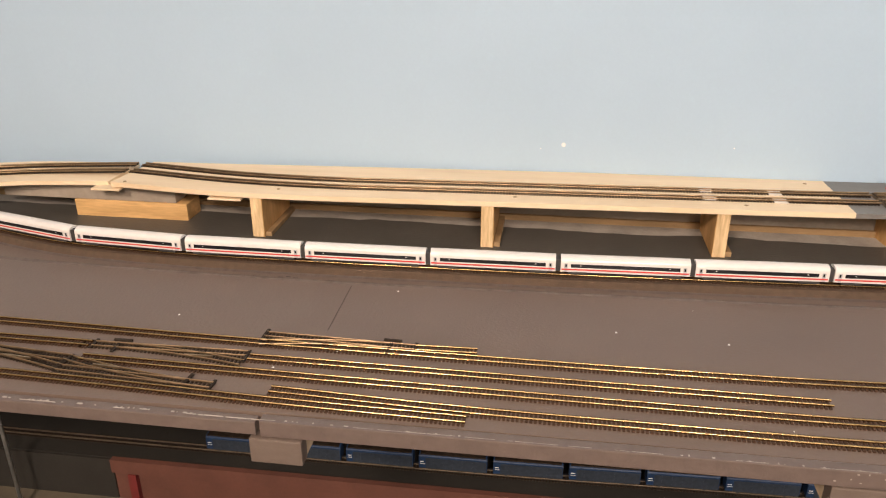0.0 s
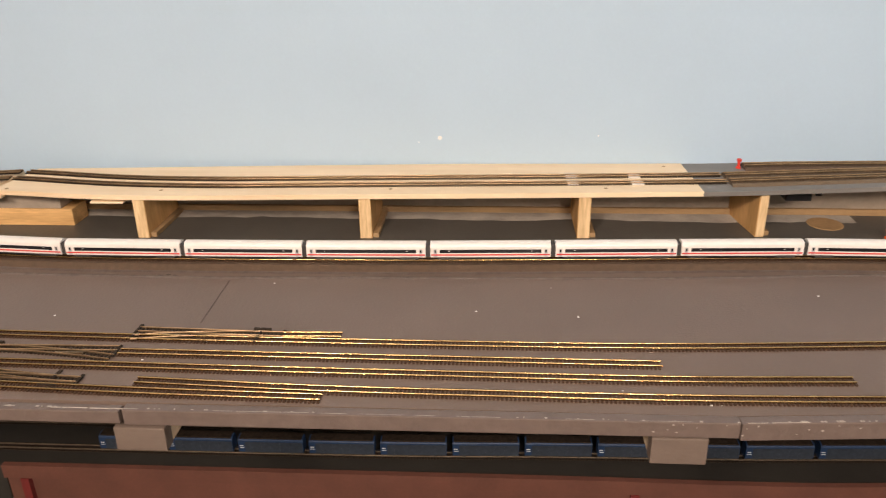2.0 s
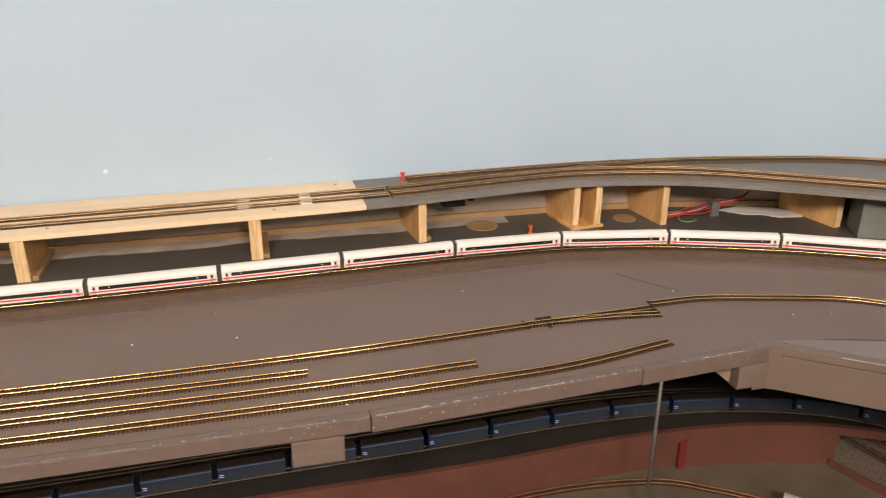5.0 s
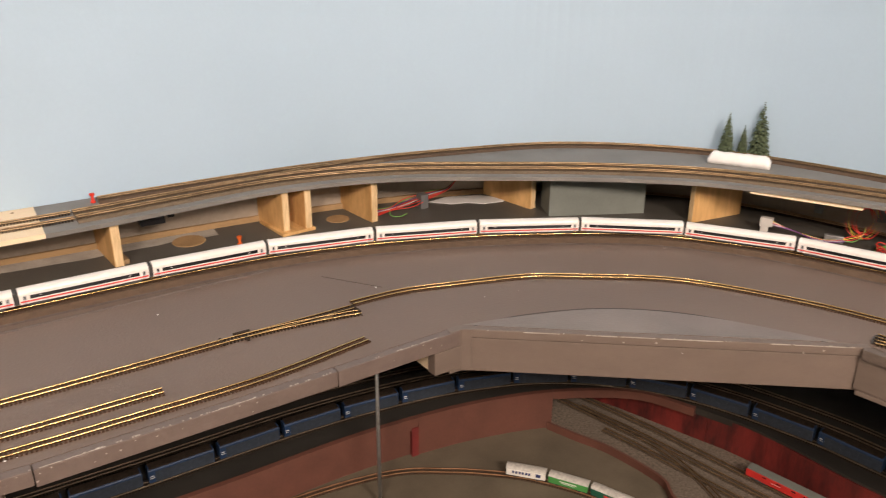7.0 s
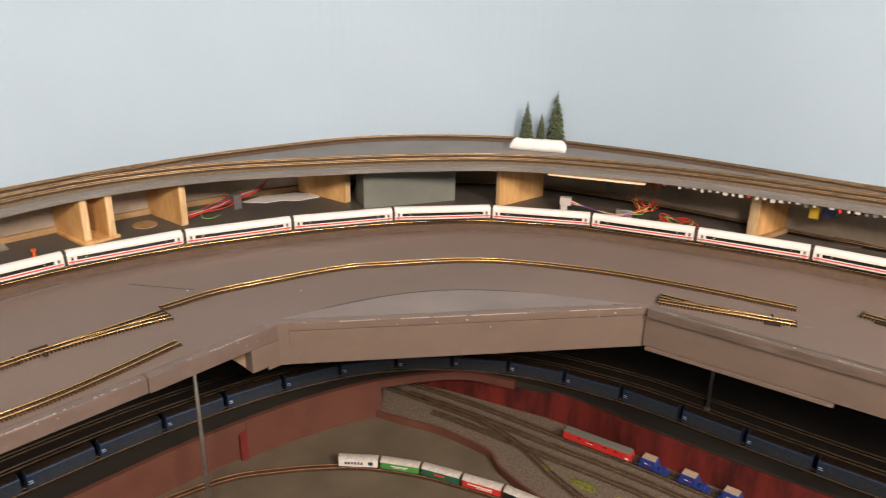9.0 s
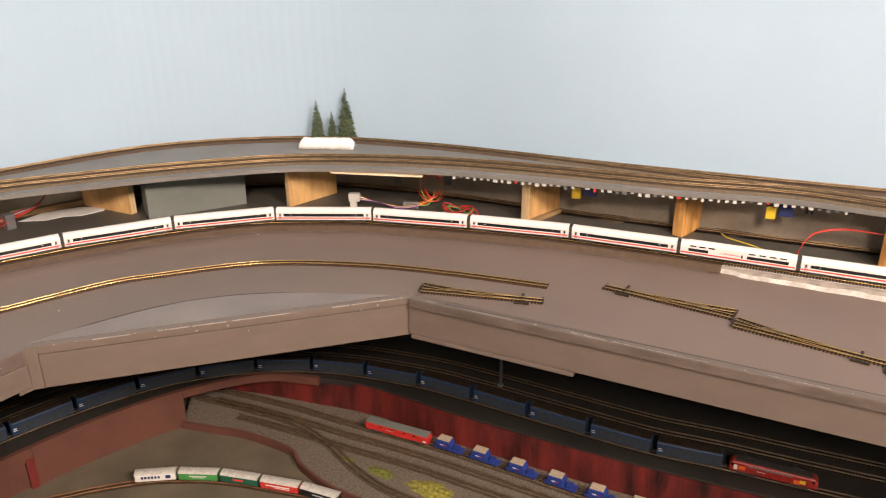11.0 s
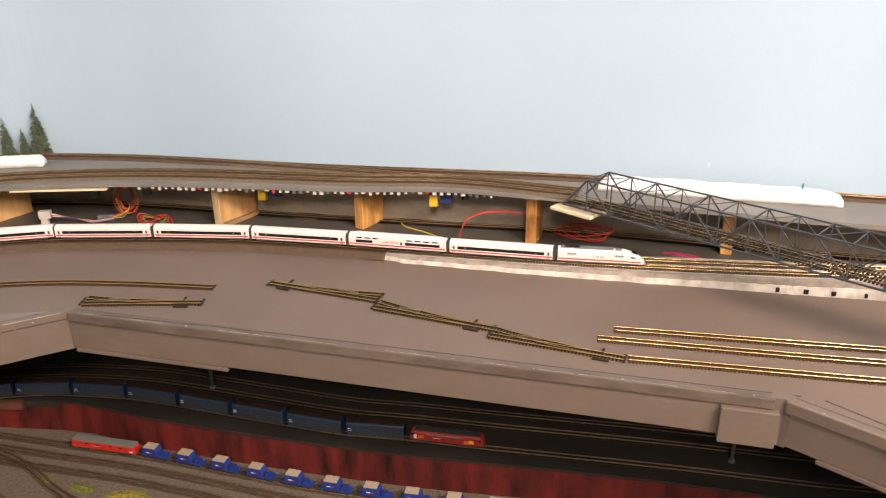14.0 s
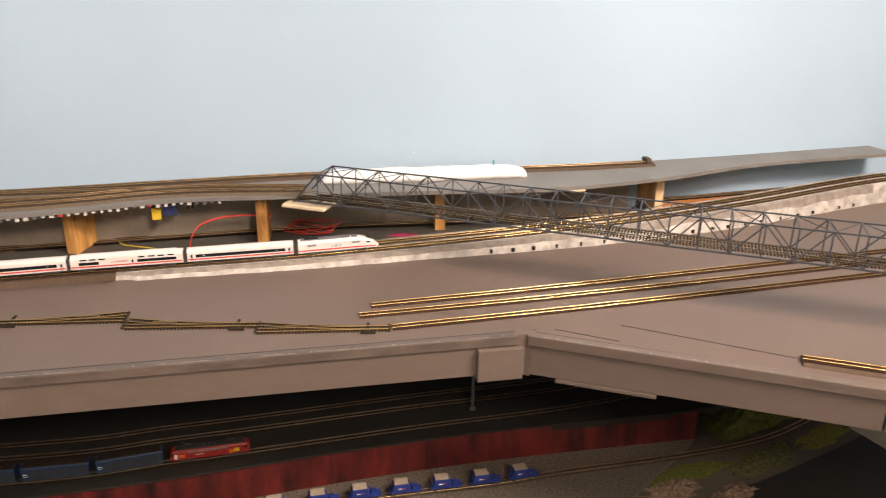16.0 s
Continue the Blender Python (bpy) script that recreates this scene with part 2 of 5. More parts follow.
def cyl(bm, a, b, r0, r1=None, n=10):
    a, b = Vector(a), Vector(b)
    r1 = r0 if r1 is None else r1
    q = (b - a).to_track_quat("Z", "Y")
    rings = []
    for p, r in ((a, r0), (b, r1)):
        rings.append([bm.verts.new(p + q @ Vector((r * math.cos(k * 2 * math.pi / n), r * math.sin(k * 2 * math.pi / n), 0))) for k in range(n)])
    for k in range(n):
        bm.faces.new((rings[0][k], rings[0][(k + 1) % n], rings[1][(k + 1) % n], rings[1][k]))
    bm.faces.new(rings[0][::-1])
    bm.faces.new(rings[1])
    return bm


class Path:
    """A smooth line through a few places, by its length."""

    def __init__(self, pts, step=0.004):
        p = [Vector(q if len(q) == 3 else (*q, 0.0)) for q in pts]
        p = [2 * p[0] - p[1]] + p + [2 * p[-1] - p[-2]]
        out = []
        for i in range(1, len(p) - 2):
            n = max(2, int((p[i + 1] - p[i]).length / step))
            for k in range(n):
                u = k / n
                out.append(0.5 * ((2 * p[i]) + (p[i + 1] - p[i - 1]) * u + (2 * p[i - 1] - 5 * p[i] + 4 * p[i + 1] - p[i + 2]) * u * u + (3 * p[i] - p[i - 1] - 3 * p[i + 1] + p[i + 2]) * u**3))
        out.append(p[-2])
        self.p = out
        self.s = [0.0]
        for a, b in zip(out, out[1:]):
            self.s.append(self.s[-1] + (b - a).length)
        self.length = self.s[-1]

    def at(self, s):
        i = int(np.clip(np.searchsorted(self.s, s) - 1, 0, len(self.p) - 2))
        d = self.p[i + 1] - self.p[i]
        u = (s - self.s[i]) / max(1e-9, self.s[i + 1] - self.s[i])
        return self.p[i] + d * u, d.normalized()

    def side(self, s, off, dz=0.0):
        q, d = self.at(s)
        return q + Vector((-d.y, d.x, 0)).normalized() * off + Vector((0, 0, dz))

    def nearest(self, x, y):
        return min(zip(self.s, self.p), key=lambda e: (e[1].x - x) ** 2 + (e[1].y - y) ** 2)[0]

    def offset(self, off, s0=0.0, s1=None, dz=0.0, step=0.03):
        s1 = self.length if s1 is None else s1
        n = max(2, int((s1 - s0) / step))
        return Path([self.side(s0 + (s1 - s0) * k / n, off, dz) for k in range(n + 1)])


def sweep(bm, path, profile, s0=0.0, s1=None, step=0.01, close=True, caps=True):
    """Carries a profile of (left, up) pairs along a path."""
    s1 = path.length if s1 is None else s1
    n = max(1, int((s1 - s0) / step))
    rings = [[bm.verts.new(path.side(s0 + (s1 - s0) * k / n, a, z)) for a, z in profile] for k in range(n + 1)]
    m = len(profile)
    for a, b in zip(rings, rings[1:]):
        for k in range(m if close else m - 1):
            bm.faces.new((a[k], a[(k + 1) % m], b[(k + 1) % m], b[k]))
    if close and caps:
        bm.faces.new(rings[0][::-1])
        bm.faces.new(rings[-1])
    bmesh.ops.recalc_face_normals(bm, faces=bm.faces)
    return bm


GAUGE = 0.009


def rails(path, parent, rail="brass", s0=0.0, s1=None, z=0.0, k=1.0):
    for sgn in (-1, 1):
        c = sgn * GAUGE / 2
        prof = [(c - 0.0010 * k, z + 0.0014), (c + 0.0010 * k, z + 0.0014), (c + 0.0009 * k, z + 0.0029), (c + 0.0006 * k, z + 0.0035), (c, z + 0.0037), (c - 0.0006 * k, z + 0.0035), (c - 0.0009 * k, z + 0.0029)]
        part("rail", sweep(bmesh.new(), path, prof, s0, s1, 0.008, caps=False), rail, parent, smooth=True)


def ties(path, parent, material="sleeper", s0=0.0, s1=None, pitch=0.0042, half=0.0085, z=0.0):
    s1 = path.length if s1 is None else s1
    verts, faces = [], []
    s = s0 + 0.001
    while s < s1:
        q, d = path.at(s)
        l = Vector((-d.y, d.x, 0)).normalized()
        b = len(verts)
        for dz in (0.0, 0.0016):
            for u, w in ((-0.00125, -half), (0.00125, -half), (0.00125, half), (-0.00125, half)):
                verts.append(q + d * u + l * w + Vector((0, 0, z + dz)))
        faces += [(b + 4, b + 5, b + 6, b + 7), (b, b + 1, b + 5, b + 4), (b + 1, b + 2, b + 6, b + 5), (b + 2, b + 3, b + 7, b + 6), (b + 3, b, b + 4, b + 7), (b + 3, b + 2, b + 1, b)]
        s += pitch
    me = bpy.data.meshes.new("sleeper_bed")
    me.from_pydata(verts, [], faces)
    me.materials.append(M[material])
    ob = new("sleeper_bed", me)
    ob.parent = parent
    return tagged(ob, kind="stuff")


def track(label, path, rail="brass", sleeper="sleeper", s0=0.0, s1=None, group="", z=0.0, bed=None):
    t = thing("railway_track", label, "model track", group)
    rails(path, t, rail, s0, s1, z)
    ties(path, t, sleeper, s0, s1, z=z)
    if bed:
        w, h, material = bed
        prof = [(-w - h, z - h), (w + h, z - h), (w, z - 0.0003), (-w, z - 0.0003)]
        part("roadbed", sweep(bmesh.new(), path, prof, s0, s1, 0.012), material, t)
    return t


def strip(bm, left, right, z0, z1, n=160):
    """A slab between two lines that run side by side; z0 and z1 give its under and upper side along the way."""
    rows = []
    for k in range(n + 1):
        u = k / n
        a, b = left.at(left.length * u)[0], right.at(right.length * u)[0]
        rows.append([bm.verts.new((q.x, q.y, f(u))) for f, q in ((z0, a), (z0, b), (z1, b), (z1, a))])
    for a, b in zip(rows, rows[1:]):
        for k in range(4):
            bm.faces.new((a[k], a[(k + 1) % 4], b[(k + 1) % 4], b[k]))
    bm.faces.new(rows[0])
    bm.faces.new(rows[-1][::-1])
    bmesh.ops.recalc_face_normals(bm, faces=bm.faces)
    return bm


def prism(bm, outline, z0, z1):
    lo = [bm.verts.new((x, y, z0)) for x, y in outline]
    hi = [bm.verts.new((x, y, z1)) for x, y in outline]
    n = len(outline)
    bm.faces.new(lo[::-1])
    bm.faces.new(hi)
    for k in range(n):
        bm.faces.new((lo[k], lo[(k + 1) % n], hi[(k + 1) % n], hi[k]))
    bmesh.ops.recalc_face_normals(bm, faces=bm.faces)
    return bm


def along(p, q, z=0.0):
    """A frame with x from p to q (on the plan) and its base at z."""
    return pose(p[0], p[1], z, 0, 0, math.degrees(math.atan2(q[1] - p[1], q[0] - p[0]))), math.hypot(q[0] - p[0], q[1] - p[1])


def wire(name, pts, r, material, parent):
    return part(name, sweep(bmesh.new(), Path(pts, 0.004), [(r * math.cos(a), r * math.sin(a)) for a in (0, 1.257, 2.513, 3.77, 5.027)], step=0.004), material, parent, smooth=True)


# ---- room and backdrop ----
WALL = Path([(-2.2, 1.178), (-1.2, 1.178), (-0.4, 1.178), (0.3, 1.178), (0.6, 1.178), (0.86, 1.163), (1.09, 1.120), (1.303, 1.043), (1.495, 0.864), (1.595, 0.64), (1.675, 0.30), (1.75, 0.015), (1.81, -0.226), (1.87, -0.60), (1.94, -0.90), (2.10, -1.42), (2.35, -2.2)])
tagged(part("wall_backdrop", sweep(bmesh.new(), WALL, [(0, -0.95), (0.03, -0.95), (0.03, 1.5), (0, 1.5)], step=0.02), "sky_paint"), "pale sky blue painted backdrop wall with rounded corner", "wall", kind="structure")
specks = thing("paint_chip", "small white chips in the blue backdrop paint", "paint chip")
for x, z, r in ((0.005, 0.112, 0.0035), (-0.03, 0.105, 0.0009), (0.251, 0.116, 0.0012)):
    sw = WALL.nearest(x, 1.19)
    a, b = WALL.side(sw, 0.0), WALL.side(sw, -0.0012)
    part("chip", cyl(bmesh.new(), (a.x, a.y, z), (b.x, b.y, z), r, r * 0.8, 7), "white", specks)
sw = WALL.nearest(1.837, -0.400)
a, b = WALL.side(sw, 0.0), WALL.side(sw, -0.0012)
part("chip", cyl(bmesh.new(), (a.x, a.y, 0.126), (b.x, b.y, 0.126), 0.0022, 0.0016, 7), "white", specks)
# unseen floor, ceiling and walls added to close the room and bounce lamp light
bm = bmesh.new()
box(bm, -2.3, 2.6, -2.6, 1.4, -1.0, -0.95)
tagged(part("floor", bm, "roomfloor"), "unseen plain dark room floor", "floor", kind="structure")
bm = bmesh.new()
box(bm, -2.3, 2.6, -2.6, 1.4, 1.5, 1.54)
tagged(part("ceiling", bm, "white"), "unseen plain white ceiling", "ceiling", kind="structure")
bm = bmesh.new()
box(bm, -2.3, 2.6, -2.64, -2.6, -1.0, 1.54)
tagged(part("wall_south", bm, "roomwall"), "unseen plain light room wall", "wall", kind="structure")
bm = bmesh.new()
box(bm, -2.34, -2.3, -2.64, 1.4, -1.0, 1.54)
tagged(part("wall_west", bm, "roomwall"), "unseen plain light room wall", "wall", kind="structure")
bm = bmesh.new()
box(bm, 2.6, 2.64, -2.64, 1.4, -1.0, 1.54)
tagged(part("wall_east", bm, "roomwall"), "unseen plain light room wall", "wall", kind="structure")

# ---- main table ----
EC1, EC2, EC4 = (0.804, 0.632), (1.191, 0.352), (1.368, -0.559)
EC5, EC6 = (1.236, -0.975), (1.10, -1.40)
inner = [(-1.6, 0.6067), (0.32, 0.6107), (0.63, 0.6307), (0.809, 0.6447), (1.203, 0.3600), (1.3815, -0.559), (1.2495, -0.972), (1.1125, -1.397)]
back = [tuple(WALL.side(s, -0.001))[:2] for s in np.linspace(0.6, WALL.length - 0.5, 40)]
bm = prism(bmesh.new(), inner + back[::-1], -0.0155, 0.0)
tagged(part("table_top", bm, "table"), "grey-brown painted plywood layout table top", "table", kind="structure")


def fascia_board(p, q, z0, z1, thick, label, off=-0.012, material="fascia"):
    m, ln = along(p, q)
    bm = bmesh.new()
    box(bm, 0, ln, -off - thick, -off, z0, z1, m, 0.0012)
    return tagged(part("fascia_board", bm, material), label, "board", "fascia boards")


fascia_board((-1.6, 0.5945), (-0.272, 0.5945), -0.0155, -0.0015, 0.012, "worn grey-brown table edge strip with chipped paint", material="wornedge")
fascia_board((-0.268, 0.5945), (0.32, 0.598), -0.0165, 0.0005, 0.012, "worn grey-brown table edge strip with chipped paint", material="wornedge")
fascia_board((0.321, 0.598), (0.63, 0.618), -0.019, 0.0002, 0.012, "worn grey-brown table edge strip with chipped paint", material="wornedge")
fascia_board((0.631, 0.618), (0.80, 0.6315), -0.0205, 0.0002, 0.012, "worn grey-brown table edge strip with chipped paint", material="wornedge")
fascia_board((0.81, 0.6277), (1.2000, 0.3455), -0.011, 0.0006, 0.010, "grey-brown painted edge lath across the table corner")
fascia_board((0.812, 0.6262), (1.2000, 0.3455), -0.060, -0.0128, 0.007, "grey-brown painted fascia panel across the table corner")
fascia_board((1.1915, 0.350), (1.366, -0.550), -0.013, 0.0004, 0.014, "grey-brown painted edge lath with worn wood grain", material="wornlath")
fascia_board((1.1910, 0.353), (1.357, -0.508), -0.056, -0.0135, 0.010, "grey-brown painted fascia panel")
fascia_board((1.1915, 0.349), (1.236, 0.118), -0.0625, -0.0565, 0.011, "thin grey-brown painted lath under the fascia")
fascia_board((1.366, -0.562), EC5, -0.014, 0.0006, 0.014, "grey-brown painted edge lath")
fascia_board((1.364, -0.566), EC5, -0.058, -0.0145, 0.010, "grey-brown painted fascia panel")
fascia_board((1.355, -0.60), (1.315, -0.725), -0.0645, -0.0585, 0.012, "thin grey-brown painted lath under the fascia")
fascia_board((1.2355, -0.977), EC6, -0.058, 0.0, 0.012, "grey-brown painted fascia panel")


def joist(p, ang, w, ln, z0, z1):
    j = thing("joist", "grey painted timber joist end under the table edge", "joist", "joists under the table")
    m = pose(p[0], p[1], 0, 0, 0, ang)
    bm = bmesh.new()
    box(bm, 0, w, -0.006, 0.01, z0, z1, m, 0.0015)
    part("painted_end", bm, "fascia", j)
    bm = bmesh.new()
    box(bm, 0.001, w - 0.001, 0.0101, ln, z0 + 0.001, z1, m)
    part("beam", bm, "rawend", j, "bare timber beam")


joist((-0.279, 0.598), 0, 0.051, 0.5, -0.045, -0.0182)
joist((0.240, 0.604), 0, 0.053, 0.5, -0.048, -0.0182)
joist((0.762, 0.634), 4, 0.040, 0.4, -0.052, -0.021)
joist((1.353, -0.495), -79, 0.062, 0.25, -0.061, -0.0145)

for label, outline, z0 in (
    ("grey-brown painted block at the table corner", [(0.786, 0.6315), (0.8035, 0.6325), (0.814, 0.6258), (0.820, 0.634), (0.806, 0.6445), (0.788, 0.643)], -0.0575),
    ("grey-brown painted corner post of the fascia", [(1.3655, -0.545), (1.3685, -0.5595), (1.3655, -0.5665), (1.380, -0.572), (1.385, -0.546)], -0.0605),
):
    tagged(part("corner_block", prism(bmesh.new(), outline, z0, 0.0009), "fascia"), label, "corner block", "corner blocks")

CJ = Path([(0.812, 0.6432), (0.890, 0.6255), (0.999, 0.586), (1.093, 0.506), (1.180, 0.3800)])
bm = bmesh.new()
rows = []
for k in range(25):
    q = CJ.at(CJ.length * k / 24)[0]
    e = Vector((0.812, 0.6430, 0.0)).lerp(Vector((1.180, 0.3770, 0.0)), k / 24)
    rows.append([bm.verts.new((q.x, q.y, 0.0006)), bm.verts.new((e.x, e.y, 0.0006)), bm.verts.new((e.x, e.y, 0.0)), bm.verts.new((q.x, q.y, 0.0))])
for a, b in zip(rows, rows[1:]):
    bm.faces.new((a[0], a[1], b[1], b[0]))
    bm.faces.new((a[1], a[2], b[2], b[1]))
    bm.faces.new((a[3], a[0], b[0], b[3]))
tagged(part("corner_panel", bm, "cornergrey"), "satin grey painted corner panel of the table", "panel", kind="structure")

# thin raised paint seams and cut lines in the table top
for label, pts, w, material in (
    ("dark seam line in the painted table top", [(-0.252, 0.770), (-0.254, 0.884)], 0.0005, "seam"),
    ("curved joint line across the table corner", [(0.803, 0.634), (0.890, 0.628), (0.999, 0.588), (1.093, 0.508), (1.182, 0.360)], 0.0008, "ink"),
    ("dark joint line beside the edge lath", [(1.205, 0.30), (1.26, 0.05), (1.335, -0.33), (1.383, -0.575)], 0.0008, "ink"),
    ("diagonal joint line in the table top", [(0.716, 0.872), (0.775, 0.795)], 0.0005, "seam"),
    ("dark cut line in the table top", [(1.385, -0.60), (1.352, -0.68)], 0.0008, "ink"),
    ("dark cut line in the table top", [(1.399, -0.693), (1.312, -0.895)], 0.0009, "ink"),
):
    tagged(part("joint_line", sweep(bmesh.new(), Path(pts), [(-w, 0.0), (w, 0.0), (w, 0.0005), (-w, 0.0005)]), material), label, "joint", kind="structure")
tagged(part("paint_ridge", sweep(bmesh.new(), Path([(-0.95, 0.928), (-0.752, 0.904), (-0.344, 0.893), (-0.07, 0.899), (0.291, 0.909), (0.48, 0.921), (0.66, 0.932)]), [(-0.004, 0.0), (0.004, 0.0), (0.0015, 0.0012), (-0.0015, 0.0012)]), "wornlath"), "low brown paint ridge along the roadbed", "paint ridge", kind="structure")
rng = random.Random(4)
flecks = thing("paint_flecks", "tiny white paint flecks scattered on the table", "paint fleck", kind="stuff")
bm = bmesh.new()
for k in range(16):
    x, y = rng.uniform(-0.6, 1.3), 0
    y = rng.uniform(0.60, 0.9) if x < 0.8 else rng.uniform(0.45, 0.75)
    r = rng.choice((0.0005, 0.0007, 0.0013))
    cyl(bm, (x, y, 0), (x, y, 0.0006), r, r * 0.6, 6)
for x, y in ((0.767, 0.799), (0.19, 0.80), (0.07, 0.81)):
    cyl(bm, (x, y, 0), (x, y, 0.0008), 0.0012, 0.0008, 7)
part("fleck", bm, "white", flecks)

# worn, chipped edges of the table, with thin painted glint lines
wear = thing("edge_chips_glints", "pale chipped paint and painted glint lines along the worn table edges", "paint chips", kind="stuff")
bm = bmesh.new()
rng = random.Random(17)
for p, q, dens in (((-1.2, 0.5945), (0.32, 0.598), 150), ((0.321, 0.598), (0.63, 0.618), 40), ((0.631, 0.618), (0.80, 0.6315), 14), ((0.812, 0.6262), (1.191, 0.352), 16), ((1.1935, 0.340), (1.366, -0.550), 30), ((1.366, -0.562), (1.236, -0.975), 16)):
    m, ln = along(p, q)
    for k in range(dens):
        x = rng.uniform(0, ln)
        if noise.noise((x * 9, p[0] * 7, 0)) < -0.15:
            continue
        w = rng.uniform(0.0005, 0.0024) * (2 if rng.random() < 0.15 else 1)
        t = rng.uniform(0.0, 0.0005)
        box(bm, x, x + w, 0.0012 - t, 0.0022 + t, 0.0002, 0.0006 + t, m)
    # broken pale strips stand for the bright glint along each edge
    x = rng.uniform(0.0, 0.02)
    while x < ln - 0.04:
        w = rng.uniform(0.002, 0.012) if rng.random() < 0.7 else rng.uniform(0.012, 0.035)
        if noise.noise((x * 14, p[0] * 5, 3)) > -0.05:
            y = 0.0007 + rng.uniform(0.0, 0.0003)
            box(bm, x, x + w, y, y + rng.uniform(0.0002, 0.0005), -0.0004, 0.0007, m)
        x += w * rng.uniform(0.9, 1.4)
    for k in range(dens // 3):
        x = rng.uniform(0, ln)
        w = rng.uniform(0.0006, 0.0025)
        z = rng.uniform(-0.015, -0.002)
        box(bm, x, x + w, -0.0004, 0.0012, z, z + rng.uniform(0.0005, 0.0016), m)
part("chip", bm, "chip", wear)

# ---- main line and its roadbed ----
MAIN = Path([(-1.5, 1.12, 0.008), (-1.1, 1.066, 0.008), (-0.95, 1.026, 0.008), (-0.82, 0.984, 0.008), (-0.68, 0.948, 0.008), (-0.52, 0.934, 0.008), (-0.36, 0.932, 0.008), (-0.03, 0.937, 0.008), (0.26, 0.949, 0.008), (0.45, 0.958, 0.008), (0.62, 0.960, 0.008), (0.76, 0.945, 0.008), (0.92, 0.901, 0.008), (1.075, 0.836, 0.008), (1.222, 0.748, 0.008), (1.31, 0.652, 0.008), (1.357, 0.583, 0.008), (1.42, 0.445, 0.009), (1.483, 0.288, 0.009), (1.53, 0.12, 0.009), (1.567, -0.05, 0.0105), (1.606, -0.235, 0.013), (1.652, -0.42, 0.0165), (1.70, -0.62, 0.024), (1.76, -0.82, 0.030), (1.85, -1.05, 0.036), (2.0, -1.37, 0.04), (2.12, -1.7, 0.04)])
S_WHITE = MAIN.nearest(1.545, 0.042)
MAIN_B = MAIN.offset(0.027)
SB_WHITE = MAIN_B.nearest(1.572, 0.052)
track("brass-railed main track on brown cork roadbed", MAIN, "brass", "sleeper", s0=0.35, s1=S_WHITE, group="main line", bed=(0.0145, 0.0078, "cork"))
track("brass-railed main track on white plaster incline", MAIN, "brass", "sleeper_grey", s0=S_WHITE, s1=MAIN.length - 0.3, group="main line")
track("second main track on brown cork roadbed", MAIN_B, "brass", "sleeper", s0=0.35, s1=SB_WHITE, group="main line", bed=(0.0144, 0.0076, "cork"))
track("second main track on white plaster incline", MAIN_B, "brass", "sleeper_grey", s0=SB_WHITE, s1=MAIN_B.length - 0.3, group="main line")

# ragged brown strip added along the foot of the roadbed, as its cork edge
bm = bmesh.new()
rows = []
n = 420
for k in range(n + 1):
    s = 0.36 + (S_WHITE - 0.37) * k / n
    w = 0.0045 + 0.0025 * noise.noise((s * 21, 2, 0)) + 0.0022 * noise.noise((s * 75, 6, 0))
    a, b = MAIN.side(s, -0.0205), MAIN.side(s, -0.0225 - max(0.0006, w))
    rows.append([bm.verts.new((a.x, a.y, 0.0012)), bm.verts.new((b.x, b.y, 0.0003))])
for a, b in zip(rows, rows[1:]):
    bm.faces.new((a[0], a[1], b[1], b[0]))
bmesh.ops.recalc_face_normals(bm, faces=bm.faces)
tagged(part("roadbed_edge_strip", bm, "wornlath"), "ragged brown strip along the roadbed foot, as its cork edge", "glue smear", kind="structure")

# added dark sheet that deepens the table tone behind the main line
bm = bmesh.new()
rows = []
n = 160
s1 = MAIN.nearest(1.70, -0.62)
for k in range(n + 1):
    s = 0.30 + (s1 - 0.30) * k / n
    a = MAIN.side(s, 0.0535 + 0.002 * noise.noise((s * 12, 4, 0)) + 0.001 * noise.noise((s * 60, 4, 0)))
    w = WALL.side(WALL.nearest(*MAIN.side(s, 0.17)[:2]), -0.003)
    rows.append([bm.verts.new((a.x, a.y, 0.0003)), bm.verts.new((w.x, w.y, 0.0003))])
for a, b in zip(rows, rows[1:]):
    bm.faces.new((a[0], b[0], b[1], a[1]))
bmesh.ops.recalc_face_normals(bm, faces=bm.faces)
tagged(part("rear_table_sheet", bm, "reargrey"), "added dark grey sheet over the table under the raised deck", "painted area", kind="structure")

# white incline with dark drain notches
incline = thing("foam_incline", "white plastered foam incline under the main tracks", "incline")
bm = bmesh.new()
rows = []
n = 150
for k in range(n + 1):
    s = S_WHITE + (MAIN.length - 0.3 - S_WHITE) * k / n
    q, d = MAIN.at(s)
    wob = 0.002 * noise.noise((s * 30, 0, 0)) + 0.0014 * noise.noise((s * 90, 3, 0))
    l = -0.020 + wob if s > S_WHITE + 0.03 else -0.015 + wob
    toe = MAIN.side(s, l - 0.004)
    edge = MAIN.side(s, l + 0.003)
    far = MAIN.side(s, 0.050 + wob)
    farz = MAIN.side(s, 0.056 + wob)
    zt = q.z - 0.0004
    line = [(toe.x, toe.y, 0.0002), None, (edge.x, edge.y, zt - 0.0012 + wob * 0.4), (*MAIN.side(s, -0.011)[:2], zt), (*MAIN.side(s, 0.042)[:2], zt), (far.x, far.y, zt - 0.001), (farz.x, farz.y, 0.0002)]
    mix = 0.62 + 0.16 * noise.noise((s * 14, 8, 0)) + 0.10 * noise.noise((s * 60, 8, 0))
    line[1] = tuple(line[0][i] + (line[2][i] - line[0][i]) * mix for i in range(3))
    rows.append((s, line))
bare = bmesh.new()
S_GREY = MAIN.nearest(1.98, -1.33)
